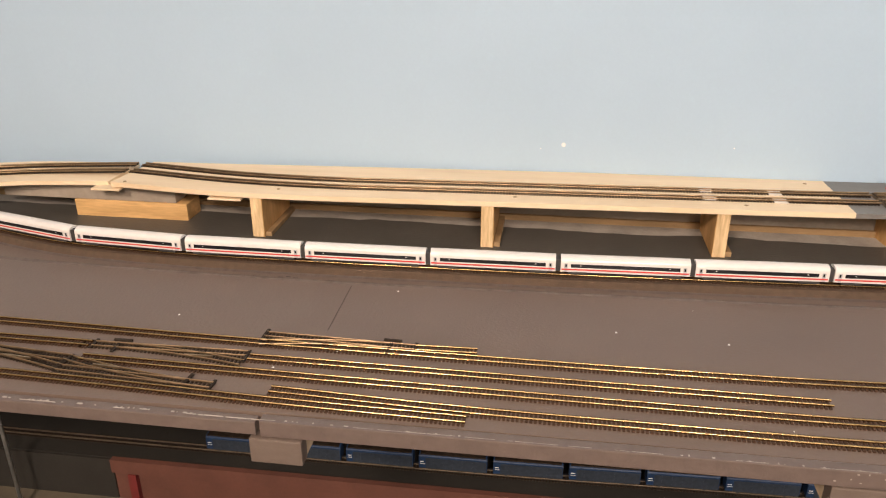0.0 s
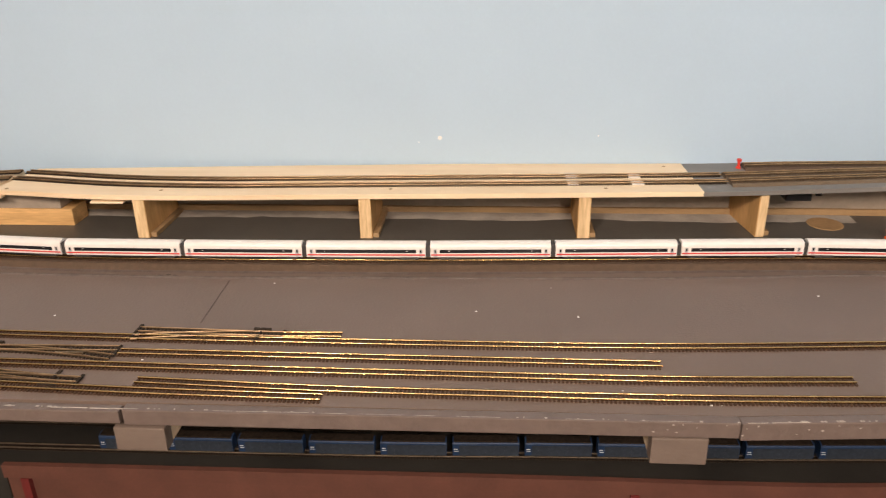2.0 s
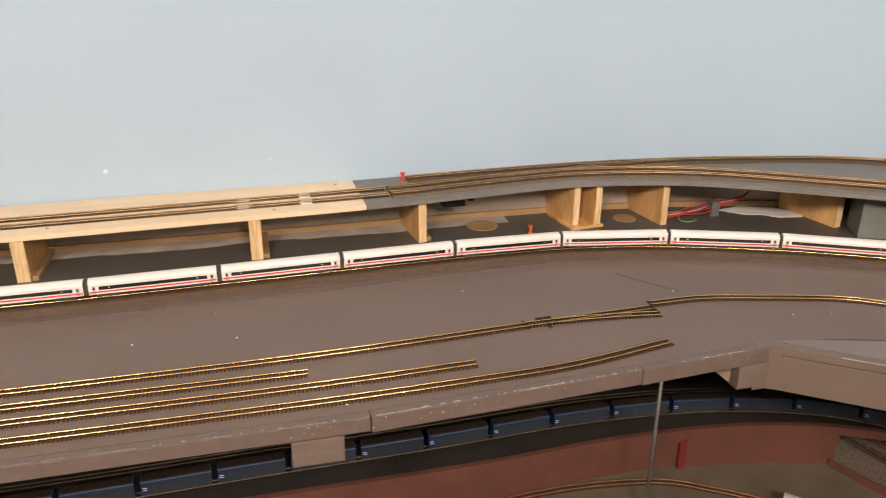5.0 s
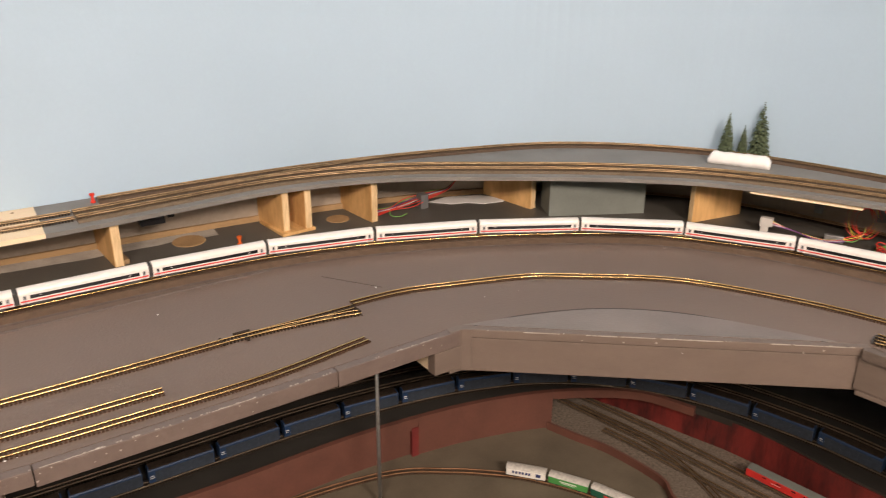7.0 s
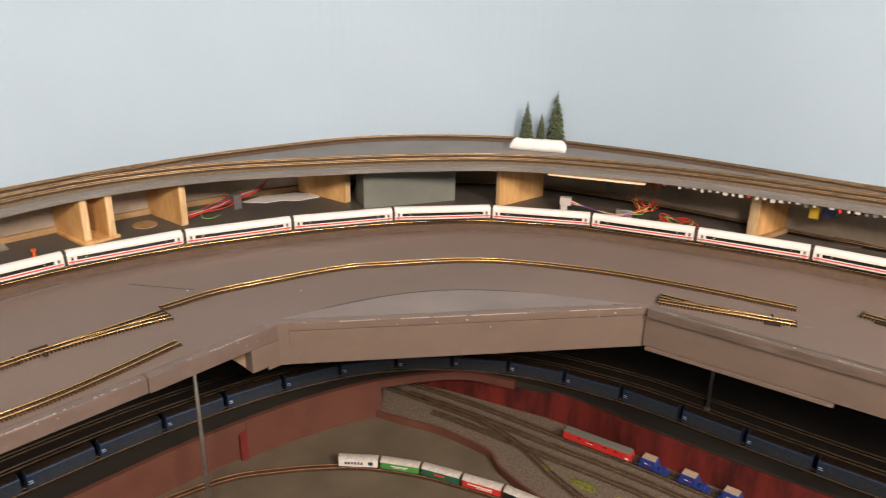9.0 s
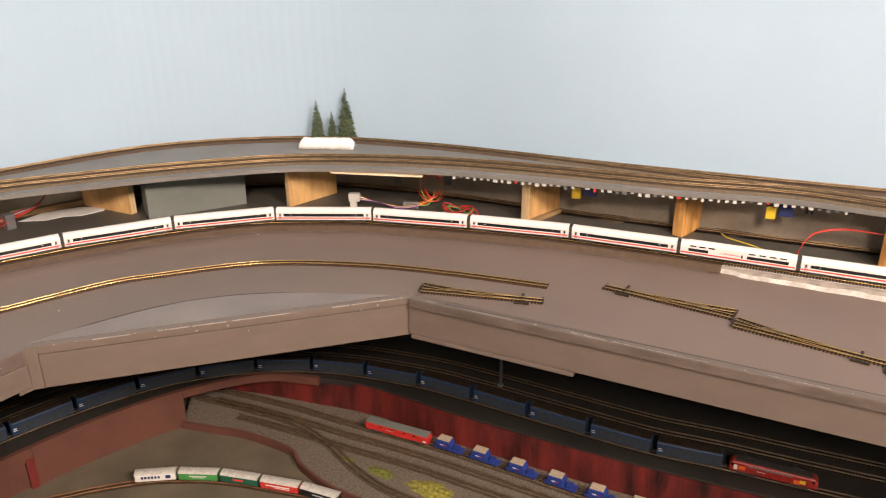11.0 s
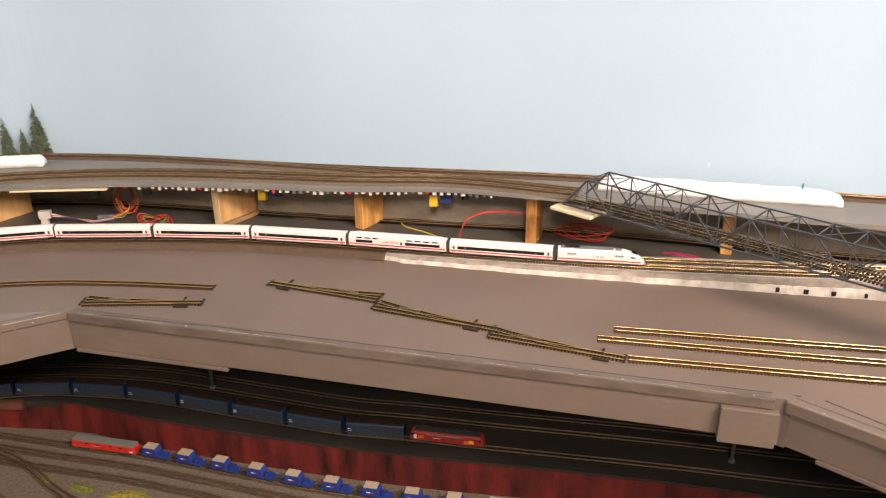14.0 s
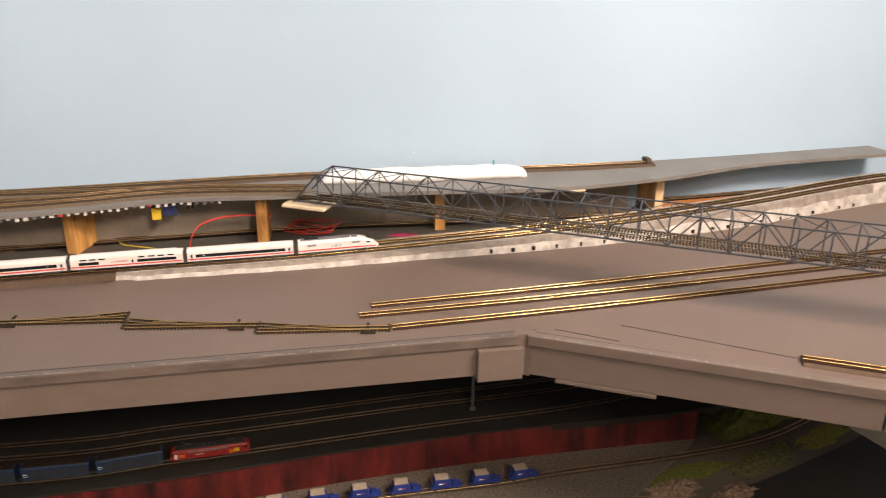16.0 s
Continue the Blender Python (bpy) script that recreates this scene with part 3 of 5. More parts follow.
for (s, a), (_, b) in zip(rows, rows[1:]):
    for k in range(6):
        m = bare if k in (1, 2) and s < S_GREY else bm
        m.faces.new([m.verts.new(v) for v in (a[k], a[k + 1], b[k + 1], b[k])])
bm.faces.new([bm.verts.new(v) for v in rows[0][1]])
bm.faces.new([bm.verts.new(v) for v in rows[-1][1][::-1]])
for m in (bm, bare):
    bmesh.ops.remove_doubles(m, verts=m.verts, dist=0.00002)
    bmesh.ops.recalc_face_normals(m, faces=m.faces)
part("shoulder", bare, "tanbed", incline, "bare brown foam shoulder")
part("slope", bm, "plaster", incline, smooth=False)
rng = random.Random(7)
s = MAIN.nearest(1.675, -0.53)
while s < MAIN.length - 0.45:
    q, d = MAIN.at(s)
    m = Matrix.Translation(MAIN.side(s, -0.0235)) @ pose(0, 0, 0, 0, 0, math.degrees(math.atan2(d.y, d.x)))
    w = rng.uniform(0.0018, 0.0042)
    h = min(0.0065, q.z * 0.4)
    bm = bmesh.new()
    box(bm, -w, w, -0.0004, 0.006, -q.z + 0.002, -q.z + 0.002 + h, m, 0.0008)
    part("notch", bm, "darkhole", incline, "dark notch")
    s += rng.uniform(0.035, 0.055)

# ---- sidings ----
SID = dict(group="siding tracks")
A = Path([(-1.5, 0.745), (-0.9, 0.742), (-0.635, 0.739), (-0.32, 0.732), (0.05, 0.730), (0.3, 0.734), (0.54, 0.748)])
B = Path([(-1.5, 0.708), (-0.61, 0.704), (-0.50, 0.703)])
B2 = Path([(-0.318, 0.700), (0.013, 0.698), (0.266, 0.697)])
C = Path([(-0.495, 0.676), (-0.21, 0.671), (0.013, 0.669), (0.27, 0.668), (0.452, 0.674)])
E_ = Path([(-0.275, 0.645), (-0.08, 0.637), (0.114, 0.635), (0.283, 0.635), (0.442, 0.639), (0.56, 0.645), (0.690, 0.669)])
D = Path([(-1.5, 0.647), (-0.9, 0.642), (-0.56, 0.637), (-0.267, 0.626), (-0.078, 0.622)])
F = Path([(0.716, 0.768), (0.79, 0.768), (0.865, 0.752), (0.967, 0.724), (1.02, 0.695), (1.147, 0.605), (1.237, 0.475), (1.29, 0.355), (1.337, 0.217)])
G = Path([(-0.146, 0.743), (-0.080, 0.745)])
for p, lab in ((A, "long brass siding track laid loose on the table"), (B, "brass siding track laid loose on the table"), (B2, "brass siding track ending in the open"), (C, "brass siding track ending in the open"), (E_, "brass siding track with bent end"), (D, "front brass siding track near the table edge"), (F, "curved brass track round the table corner"), (G, "short loose brass track piece")):
    track(lab, p, **SID)
R1 = Path([(1.451, -0.349), (1.527, -0.637), (1.638, -1.03), (1.76, -1.45)])
R2 = Path([(1.418, -0.335), (1.492, -0.635), (1.613, -1.08), (1.72, -1.45)])
R3 = Path([(1.384, -0.382), (1.467, -0.708), (1.592, -1.163), (1.68, -1.48)])
for p in (R1, R2, R3):
    track("straight brass track lying loose on the table", p, **SID)
R9 = Path([(1.304, -0.898, 0.004), (1.262, -1.03, 0.004), (1.2, -1.22, 0.004)])
track("brass track on a narrow brown roadbed", R9, bed=(0.011, 0.0039, "cork"), **SID)


def turnout(p, q, hand, rail="brass", frog=0.03):
    """A turnout from its heel p to its toes q; hand: the side to which it branches."""
    m, ln = along(p, q, 0.0)
    t = thing("turnout", "brass-railed turnout on black sleepers lying loose", "model turnout", "turnouts")
    a = Path([m @ Vector((x, 0, 0)) for x in (0, ln / 2, ln)])
    b = Path([m @ Vector((x, hand * frog * (x / ln) ** 2 * 0.62, 0)) for x in np.linspace(0, ln, 7)])
    rails(a, t, rail, k=0.75)
    rails(b, t, rail, z=0.0001, k=0.75)
    verts = bmesh.new()
    k = 0.0
    while k < ln:
        w = hand * frog * (k / ln) ** 2 * 0.62
        lo, hi = min(0, w) - 0.0070, max(0, w) + 0.0070
        box(verts, k - 0.0011, k + 0.0011, lo, hi, 0.0, 0.0016, m)
        k += 0.0045
    tagged(part("sleeper_bed", verts, "sleeper_dark", t), kind="stuff")
    for x, w in ((0.0, 0.010), (ln * 0.16, 0.011), (ln, 0.014)):
        bm = bmesh.new()
        box(bm, x - 0.0018, x + 0.0018, -w + (hand * 0.004 if x else 0), w + (hand * 0.008 if x else 0), 0.0017, 0.0034 if x else 0.0028, m, 0.0004)
        part("throw_bar", bm, "sleeper_dark", t)
    bm = bmesh.new()
    box(bm, ln * 0.10, ln * 0.22, -hand * 0.0130, -hand * 0.0095, 0.0, 0.0030, m, 0.0006)
    part("switch_machine", bm, "sleeper_dark", t)
    bm = bmesh.new()
    box(bm, ln * 0.62, ln * 0.80, hand * 0.010, hand * 0.012, 0.0014, 0.0036, m)
    part("guard_rail", bm, "oldrail", t)
    return t


turnout((-0.147, 0.743), (-0.317, 0.749), 1, "oldrail")
turnout((-0.496, 0.703), (-0.321, 0.706), -1, "oldrail")
turnout((-0.700, 0.689), (-0.505, 0.672), -1, "oldrail")
turnout((-0.335, 0.643), (-0.508, 0.653), -1, "oldrail")
turnout((0.537, 0.748), (0.713, 0.756), -1)
turnout((1.290, 0.198), (1.217, 0.352), -1)
turnout((1.383, 0.150), (1.397, -0.024), 1)
turnout((1.386, -0.205), (1.376, -0.030), -1)
turnout((1.381, -0.378), (1.368, -0.206), -1)

# ---- raised deck along the backdrop ----
def lerp(xs, ys):
    return lambda u: float(np.interp(u, xs, ys))


DECK = [(-0.66, 1.045, 0.066), (-0.44, 1.022, 0.067), (-0.1, 1.028, 0.069), (0.385, 1.042, 0.072), (0.55, 1.050, 0.075), (0.73, 1.054, 0.079), (0.905, 1.012, 0.082), (1.065, 0.918, 0.085), (1.22, 0.812, 0.087), (1.35, 0.690, 0.088), (1.47, 0.47, 0.090), (1.58, 0.145, 0.091), (1.645, -0.02, 0.092), (1.672, -0.20, 0.093), (1.70, -0.40, 0.094), (1.735, -0.65, 0.094), (1.81, -0.86, 0.094), (1.92, -1.08, 0.094), (2.02, -1.40, 0.094)]
FRONT = Path(DECK)


def deck_piece(name, i0, i1, lab, material, over=0.0, n=60):
    pts = [Vector(p) for p in DECK]
    s0, s1 = FRONT.nearest(*DECK[i0][:2]), FRONT.nearest(*DECK[i1][:2])
    bm = bmesh.new()
    rows = []
    for k in range(n + 1):
        s = s0 + (s1 - s0) * k / n
        a, d = FRONT.at(s)
        sw = WALL.nearest(a.x - d.y * 0.12, a.y + d.x * 0.12)
        w = WALL.side(sw, -0.002)
        w.y -= float(np.interp(a.x, (-0.66, -0.25, 0.05), (0.026, 0.010, 0.0)))
        th = 0.0066
        rows.append([bm.verts.new(v) for v in ((a.x, a.y, a.z - th), (w.x, w.y, a.z - th), (w.x, w.y, a.z + over), (a.x, a.y, a.z + over))])
    for a, b in zip(rows, rows[1:]):
        for k in range(4):
            bm.faces.new((a[k], a[(k + 1) % 4], b[(k + 1) % 4], b[k]))
    bm.faces.new(rows[0])
    bm.faces.new(rows[-1][::-1])
    bmesh.ops.recalc_face_normals(bm, faces=bm.faces)
    return tagged(part(name, bm, material), lab, "deck", kind="structure")


deck_piece("plywood_deck", 0, 3, "bare pale plywood deck with two tracks", "plywood", 0.0005)
deck_piece("painted_deck", 3, len(DECK) - 1, "grey painted curved plywood deck along the backdrop", "deckgrey", 0.0, 150)
# the lower plywood piece beyond the join
LEFTF = Path([(-1.35, 0.84), (-1.05, 0.958), (-0.832, 1.034), (-0.752, 1.050), (-0.672, 1.058)])
LEFTB = Path([(-1.35, 0.95), (-1.05, 1.068), (-0.899, 1.125), (-0.812, 1.144), (-0.672, 1.152)])
bm = strip(bmesh.new(), LEFTF, LEFTB, lambda u: 0.0540 + 0.002 * u, lambda u: 0.0605 + 0.002 * u, 40)
tagged(part("plywood_deck", bm, "plywood"), "curved bare plywood deck piece with pencil marks", "deck", kind="structure")
for x0, x1, y, z in ((-0.690, -0.645, 1.043, 0.0575), (-0.500, -0.450, 1.027, 0.0572)):
    bm = bmesh.new()
    box(bm, x0, x1, y - 0.005, y + 0.08, z - 0.003, z, None, 0.001)
    tagged(part("splice_plate", bm, "plywood"), "thin pale plywood splice plate under the deck joint", "splice plate", "splice plates")


def on_deck(off0, off1, s0, s1, dz=0.0, n=40):
    return Path([FRONT.side(s0 + (s1 - s0) * k / n, off0 + (off1 - off0) * (k / n) ** 7, dz) for k in range(n + 1)])


SJ = FRONT.nearest(0.385, 1.042)
SB = FRONT.nearest(1.678, -0.225)
UP = dict(group="upper deck tracks")

def ply_track(off):
    """A line on the plywood deck that swings in from the joint at its end."""
    return Path([FRONT.side(s, off + 0.014 * max(0.0, 1 - s / 0.35), 0.0006) for s in np.linspace(0.0, SJ + 0.044, 40)])


track("weathered track on the plywood deck", ply_track(0.040), "oldrail", "sleeper_dark", **UP)
track("weathered track on the plywood deck", ply_track(0.072), "oldrail", "sleeper_dark", **UP)
track("weathered track on the plywood deck", Path([(-1.33, 0.888, 0.0622), (-1.05, 1.000, 0.0624), (-0.86, 1.069, 0.0628), (-0.78, 1.088, 0.0632), (-0.662, 1.098, 0.0666)]), "oldrail", "sleeper_dark", **UP)
track("weathered track on the plywood deck", Path([(-1.33, 0.920, 0.0622), (-1.05, 1.032, 0.0624), (-0.88, 1.096, 0.0628), (-0.797, 1.117, 0.0632), (-0.662, 1.130, 0.0666)]), "oldrail", "sleeper_dark", **UP)
BED = (0.012, 0.004, "cork_track")
U1 = on_deck(0.034, 0.012, SJ + 0.046, SB, 0.004)
U2 = on_deck(0.062, 0.033, SJ + 0.046, SB, 0.0041)
track("weathered track on brown roadbed on the raised deck", U1, "oldrail", "sleeper_brown", bed=BED, **UP)
track("weathered track on brown roadbed on the raised deck", U2, "oldrail", "sleeper_brown", bed=BED, **UP)
s_u3 = WALL.nearest(0.468, 1.178)
s_end = WALL.nearest(1.90, -0.86)
k_all = []
for k in range(61):
    s = s_u3 + (s_end - s_u3) * k / 60
    w, d = WALL.at(s)
    z = FRONT.at(FRONT.nearest(w.x + d.y * 0.12, w.y - d.x * 0.12))[0].z
    k_all.append(Vector((*WALL.side(s, -0.027)[:2], z + 0.0041)))
U3 = Path(k_all)
track("outer weathered track close to the backdrop", U3, "oldrail", "sleeper_brown", bed=(0.012, 0.004, "cork"), **UP)
# links between the deck tracks
sa, sb = U2.nearest(0.60, 1.11), U3.nearest(0.95, 1.13)
pa, pb = U2.at(sa)[0], U3.at(sb)[0]
q1, q2 = U2.at(sa + 0.12)[0], U3.at(sb - 0.12)[0]
track("linking track between the deck tracks", Path([pa, pa.lerp(pb, 0.33).lerp(q1, 0.4), pa.lerp(pb, 0.67).lerp(q2, 0.4), pb]), "oldrail", "sleeper_brown", bed=(0.011, 0.0039, "cork_track"), **UP)
sa, sb = U3.nearest(1.62, 0.42), U2.nearest(1.66, -0.02)
pa, pb = U3.at(sa)[0], U2.at(sb)[0]
track("linking track between deck tracks", Path([pa, pa.lerp(pb, 0.3), pa.lerp(pb, 0.7), pb]), "oldrail", "sleeper_brown", bed=(0.011, 0.0039, "cork_track"), **UP)
stop_at, d = U3.at(U3.length - 0.012)
bm = bmesh.new()
box(bm, -0.005, 0.005, -0.010, 0.010, 0.0, 0.010, Matrix.Translation(stop_at) @ pose(0, 0, 0.0, 0, 0, math.degrees(math.atan2(d.y, d.x))), 0.0015)
tagged(part("buffer_stop", bm, "cork"), "small brown buffer stop block at the track end", "buffer stop")

# posts under the deck
def post(p, ang, th, depth, h, label="yellow pine post board under the raised deck", foot=True, material="pine"):
    t = thing("support_post", label, "post", "posts under the deck")
    m = pose(p[0], p[1], 0, 0, 0, ang)
    bm = bmesh.new()
    box(bm, -th / 2, th / 2, 0, depth, 0.0, h, m, 0.001)
    part("board", bm, material, t)
    # front strip; on yellow pine its paler colour paints in the light
    bm = bmesh.new()
    box(bm, -th / 2 + 0.0008, th / 2 - 0.0008, -0.0008, 0.0004, 0.001, h - 0.0005, m)
    part("front_edge", bm, "pine_pale" if material == "pine" else material, t, "sawn front edge")
    if foot:
        bm = bmesh.new()
        box(bm, th / 2 + 0.0002, th / 2 + 0.009, 0.004, depth - 0.004, 0.0, 0.007, m, 0.001)
        part("foot_strip", bm, "lath", t)
    return t


def under(x, y):
    return FRONT.at(FRONT.nearest(x, y))[0].z - 0.0069


for x, y, ang, dep in ((-0.428, 1.024, 0, 0.115), (-0.096, 1.031, 0, 0.115), (0.220, 1.040, 0, 0.12), (0.474, 1.053, 7, 0.11)):
    post((x, y), ang, 0.018 if x < 0.4 else 0.0135, dep, under(x, y))
for x, y, ang, dep in ((0.735, 1.062, 10, 0.085), (0.772, 1.058, 10, 0.085), (0.884, 1.040, 8, 0.11), (1.161, 0.962, 11, 0.12)):
    post((x, y), ang, 0.0125, dep, under(x, y), foot=False)
bm = bmesh.new()
box(bm, -0.03, 0.03, 0.0, 0.085, 0.0, 0.005, pose(0.753, 1.052, 0, 0, 0, 8), 0.001)
tagged(part("base_plate", bm, "pine"), "pine base plate under the twin posts", "plate")
for x, y, ang, dep in ((1.354, 0.770, -95, 0.11), (1.545, 0.383, -98, 0.085), (1.634, 0.146, -98, 0.06), (1.690, -0.150, -85, 0.05), (1.772, -0.45, -85, 0.045), (1.862, -0.868, -75, 0.07)):
    post((x, y), ang, 0.018 if x > 1.4 else 0.011, dep, under(x, y), "orange-stained pine post board under the raised deck" if 1.6 < x < 1.8 else "yellow pine post board with rusty edge marks under the deck", foot=(1.4 < x < 1.6), material="pine_orange" if 1.6 < x < 1.8 else "pine")
bm = bmesh.new()
m, ln = along((1.160, 0.914), (1.318, 0.844))
box(bm, 0, ln, 0.0, 0.06, 0.0, 0.073, m, 0.001)
tagged(part("control_box", bm, "greybox"), "grey painted plywood box under the deck", "box")
block = thing("timber_block", "short orange pine block with grey board on top", "timber block")
bm = bmesh.new()
box(bm, -0.742, -0.558, 1.070, 1.115, 0.0, 0.027, None, 0.0015)
part("lower_block", bm, "pine_long", block)
bm = bmesh.new()
box(bm, -0.86, -0.575, 1.0715, 1.140, 0.0272, 0.0532, None, 0.0015)
part("upper_board", bm, "backboard", block, "dusty grey board")

# board and lath at the back under the deck
LB = [(-1.6, 1.146), (-0.4, 1.146), (0.3, 1.147), (0.6, 1.150), (0.86, 1.138), (1.09, 1.098), (1.28, 1.028), (1.475, 0.852), (1.578, 0.635), (1.657, 0.298), (1.732, 0.012), (1.792, -0.226), (1.852, -0.60), (1.905, -0.82)]
LBP = Path(LB)
bm = bmesh.new()
rows = []
for k in range(101):
    q = LBP.at(LBP.length * k / 100)[0]
    dd = LBP.at(LBP.length * k / 100)[1]
    top = 0.052 if q.x < -0.66 else FRONT.at(FRONT.nearest(q.x + dd.y * 0.1, q.y - dd.x * 0.1))[0].z - 0.0078
    d = LBP.side(LBP.length * k / 100, 0.004)
    rows.append([bm.verts.new(v) for v in ((q.x, q.y, 0.0), (d.x, d.y, 0.0), (d.x, d.y, top), (q.x, q.y, top))])
for a, b in zip(rows, rows[1:]):
    for k in range(4):
        bm.faces.new((a[k], a[(k + 1) % 4], b[(k + 1) % 4], b[k]))
bmesh.ops.recalc_face_normals(bm, faces=bm.faces)
tagged(part("back_board", bm, "backboard"), "dusty pale board behind the deck posts", "board", kind="structure")
tagged(part("back_lath", sweep(bmesh.new(), Path(LB[:7]), [(-0.006, 0.0), (-0.001, 0.0), (-0.001, 0.010), (-0.006, 0.010)], step=0.02), "lath"), "aged pine lath along the back under the deck", "lath", kind="structure")
bm = bmesh.new()
rows = []
for k in range(90):
    x = -1.5 + k * 0.024
    w = 0.030 + 0.010 * noise.noise((x * 6, 1, 0)) + 0.006 * noise.noise((x * 31, 5, 0))
    y = 1.141 - (max(0, x - 0.6) ** 2) * 0.2
    rows.append([bm.verts.new((x, y - w, 0.0006)), bm.verts.new((x, y, 0.0012))])
for a, b in zip(rows, rows[1:]):
    bm.faces.new((a[0], b[0], b[1], a[1]))
tagged(part("unpainted_strip", bm, "barewood"), "ragged unpainted strip at the back of the table", "bare strip", kind="structure")

# ---- express train ----
def hull(bm, stations):
    """Skins rings of equal count, each ring a list of (y, z) at x."""
    rings = [[bm.verts.new((x, y, z)) for y, z in ring] for x, ring in stations]
    n = len(rings[0])
    for a, b in zip(rings, rings[1:]):
        for k in range(n):
            bm.faces.new((a[k], a[(k + 1) % n], b[(k + 1) % n], b[k]))
    bm.faces.new(rings[0][::-1])
    bm.faces.new(rings[-1])
    bmesh.ops.recalc_face_normals(bm, faces=bm.faces)
    return bm


def section(w, z0, z1, r):
    """Half width w, rounded roof of radius r."""
    out = [(-w * 0.94, z0), (-w, z0 + 0.004), (-w, z1 - r)]
    for k in range(1, 6):
        a = math.pi * k / 12
        out.append((-w + (w * 0.75) * (1 - math.cos(a)), z1 - r + r * math.sin(a)))
    out.append((0.0, z1 + 0.0004))
    return out + [(-y, z) for y, z in out[-2::-1]]


W, Z0, Z1 = 0.0090, 0.0050, 0.0245


def bogie(parent, x):
    b = bmesh.new()
    box(b, x - 0.012, x + 0.012, -0.0086, 0.0086, 0.0018, 0.0056, None, 0.0006)
    ob = part("bogie", b, "bogie", parent)
    for dx in (-0.0078, 0.0078):
        for sy in (-1, 1):
            part("wheel", cyl(bmesh.new(), (x + dx, sy * 0.0042, 0.0028), (x + dx, sy * 0.0058, 0.0028), 0.0028, n=12), "bogie", ob)


def side_panels(parent, name, material, x0, x1, z0, z1, proud=0.00012, label="", width=None):
    for sy in (-1, 1):
        b = bmesh.new()
        w = width or W
        box(b, x0, x1, sy * w - 0.0004, sy * w + 0.0004, z0, z1)
        for v in b.verts:
            v.co.y += sy * (proud - 0.00025)
        part(name, b, material, parent, label)


def coach(restaurant=False):
    t = thing("express_coach", "white restaurant coach with raised roof and red stripe" if restaurant else "white express train coach with dark window band and red stripe", "train coach", "express train")
    h = 0.0798
    top = Z1 + (0.0012 if restaurant else 0)
    st = [(-h, section(W, Z0, Z1, 0.007)), (-h + 0.006, section(W, Z0, Z1, 0.007)), (-h + 0.012, section(W, Z0, top, 0.006)), (h - 0.012, section(W, Z0, top, 0.006)), (h - 0.006, section(W, Z0, Z1, 0.007)), (h, section(W, Z0, Z1, 0.007))]
    part("body", hull(bmesh.new(), st), "trainwhite", t)
    side_panels(t, "red_stripe", "trainred", -h + 0.001, h - 0.001, 0.0078, 0.0097)
    if restaurant:
        side_panels(t, "window_band", "glassdark", -0.068, -0.040, 0.0112, 0.0156)
        side_panels(t, "window_band", "glassdark", 0.014, 0.070, 0.0112, 0.0156)
        for x in (-0.066, -0.053, -0.040, 0.016, 0.030, 0.044, 0.058):
            side_panels(t, "roof_window", "glassdark", x, x + 0.009, 0.0184, 0.0202)
        side_panels(t, "lettering_bar", "trainred", -0.024, 0.004, 0.0134, 0.0140)
        side_panels(t, "lettering_bar", "trainred", -0.018, 0.001, 0.0148, 0.0152)
        side_panels(t, "door_window", "glassdark", 0.006, 0.0085, 0.0112, 0.0156)
    else:
        side_panels(t, "window_band", "glassdark", -h + 0.0125, h - 0.0125, 0.0114, 0.0162)
        side_panels(t, "seat_sign", "trainwhite", -h + 0.024, -h + 0.0256, 0.0136, 0.0148, 0.0002)
        side_panels(t, "seat_sign", "trainwhite", h - 0.026, h - 0.0244, 0.0136, 0.0148, 0.0002)
        for x in (-h + 0.0052, h - 0.0078):
            side_panels(t, "door", "traingrey", x - 0.0009, x + 0.0035, 0.0056, 0.0168, 0.00010)
            side_panels(t, "door_window", "glassdark", x + 0.0002, x + 0.0024, 0.0118, 0.0158, 0.00016)
    b = bmesh.new()
    box(b, -h + 0.026, h - 0.026, -0.0084, 0.0084, 0.0026, 0.0053, None, 0.0005)
    part("underframe", b, "black", t)
    b = bmesh.new()
    box(b, h - 0.0002, h + 0.0060, -0.0070, 0.0070, 0.0046, 0.0215, None, 0.0008)
    part("gangway", b, "bogie", t)
    for x in (-0.058, 0.058):
        bogie(t, x)
    return t


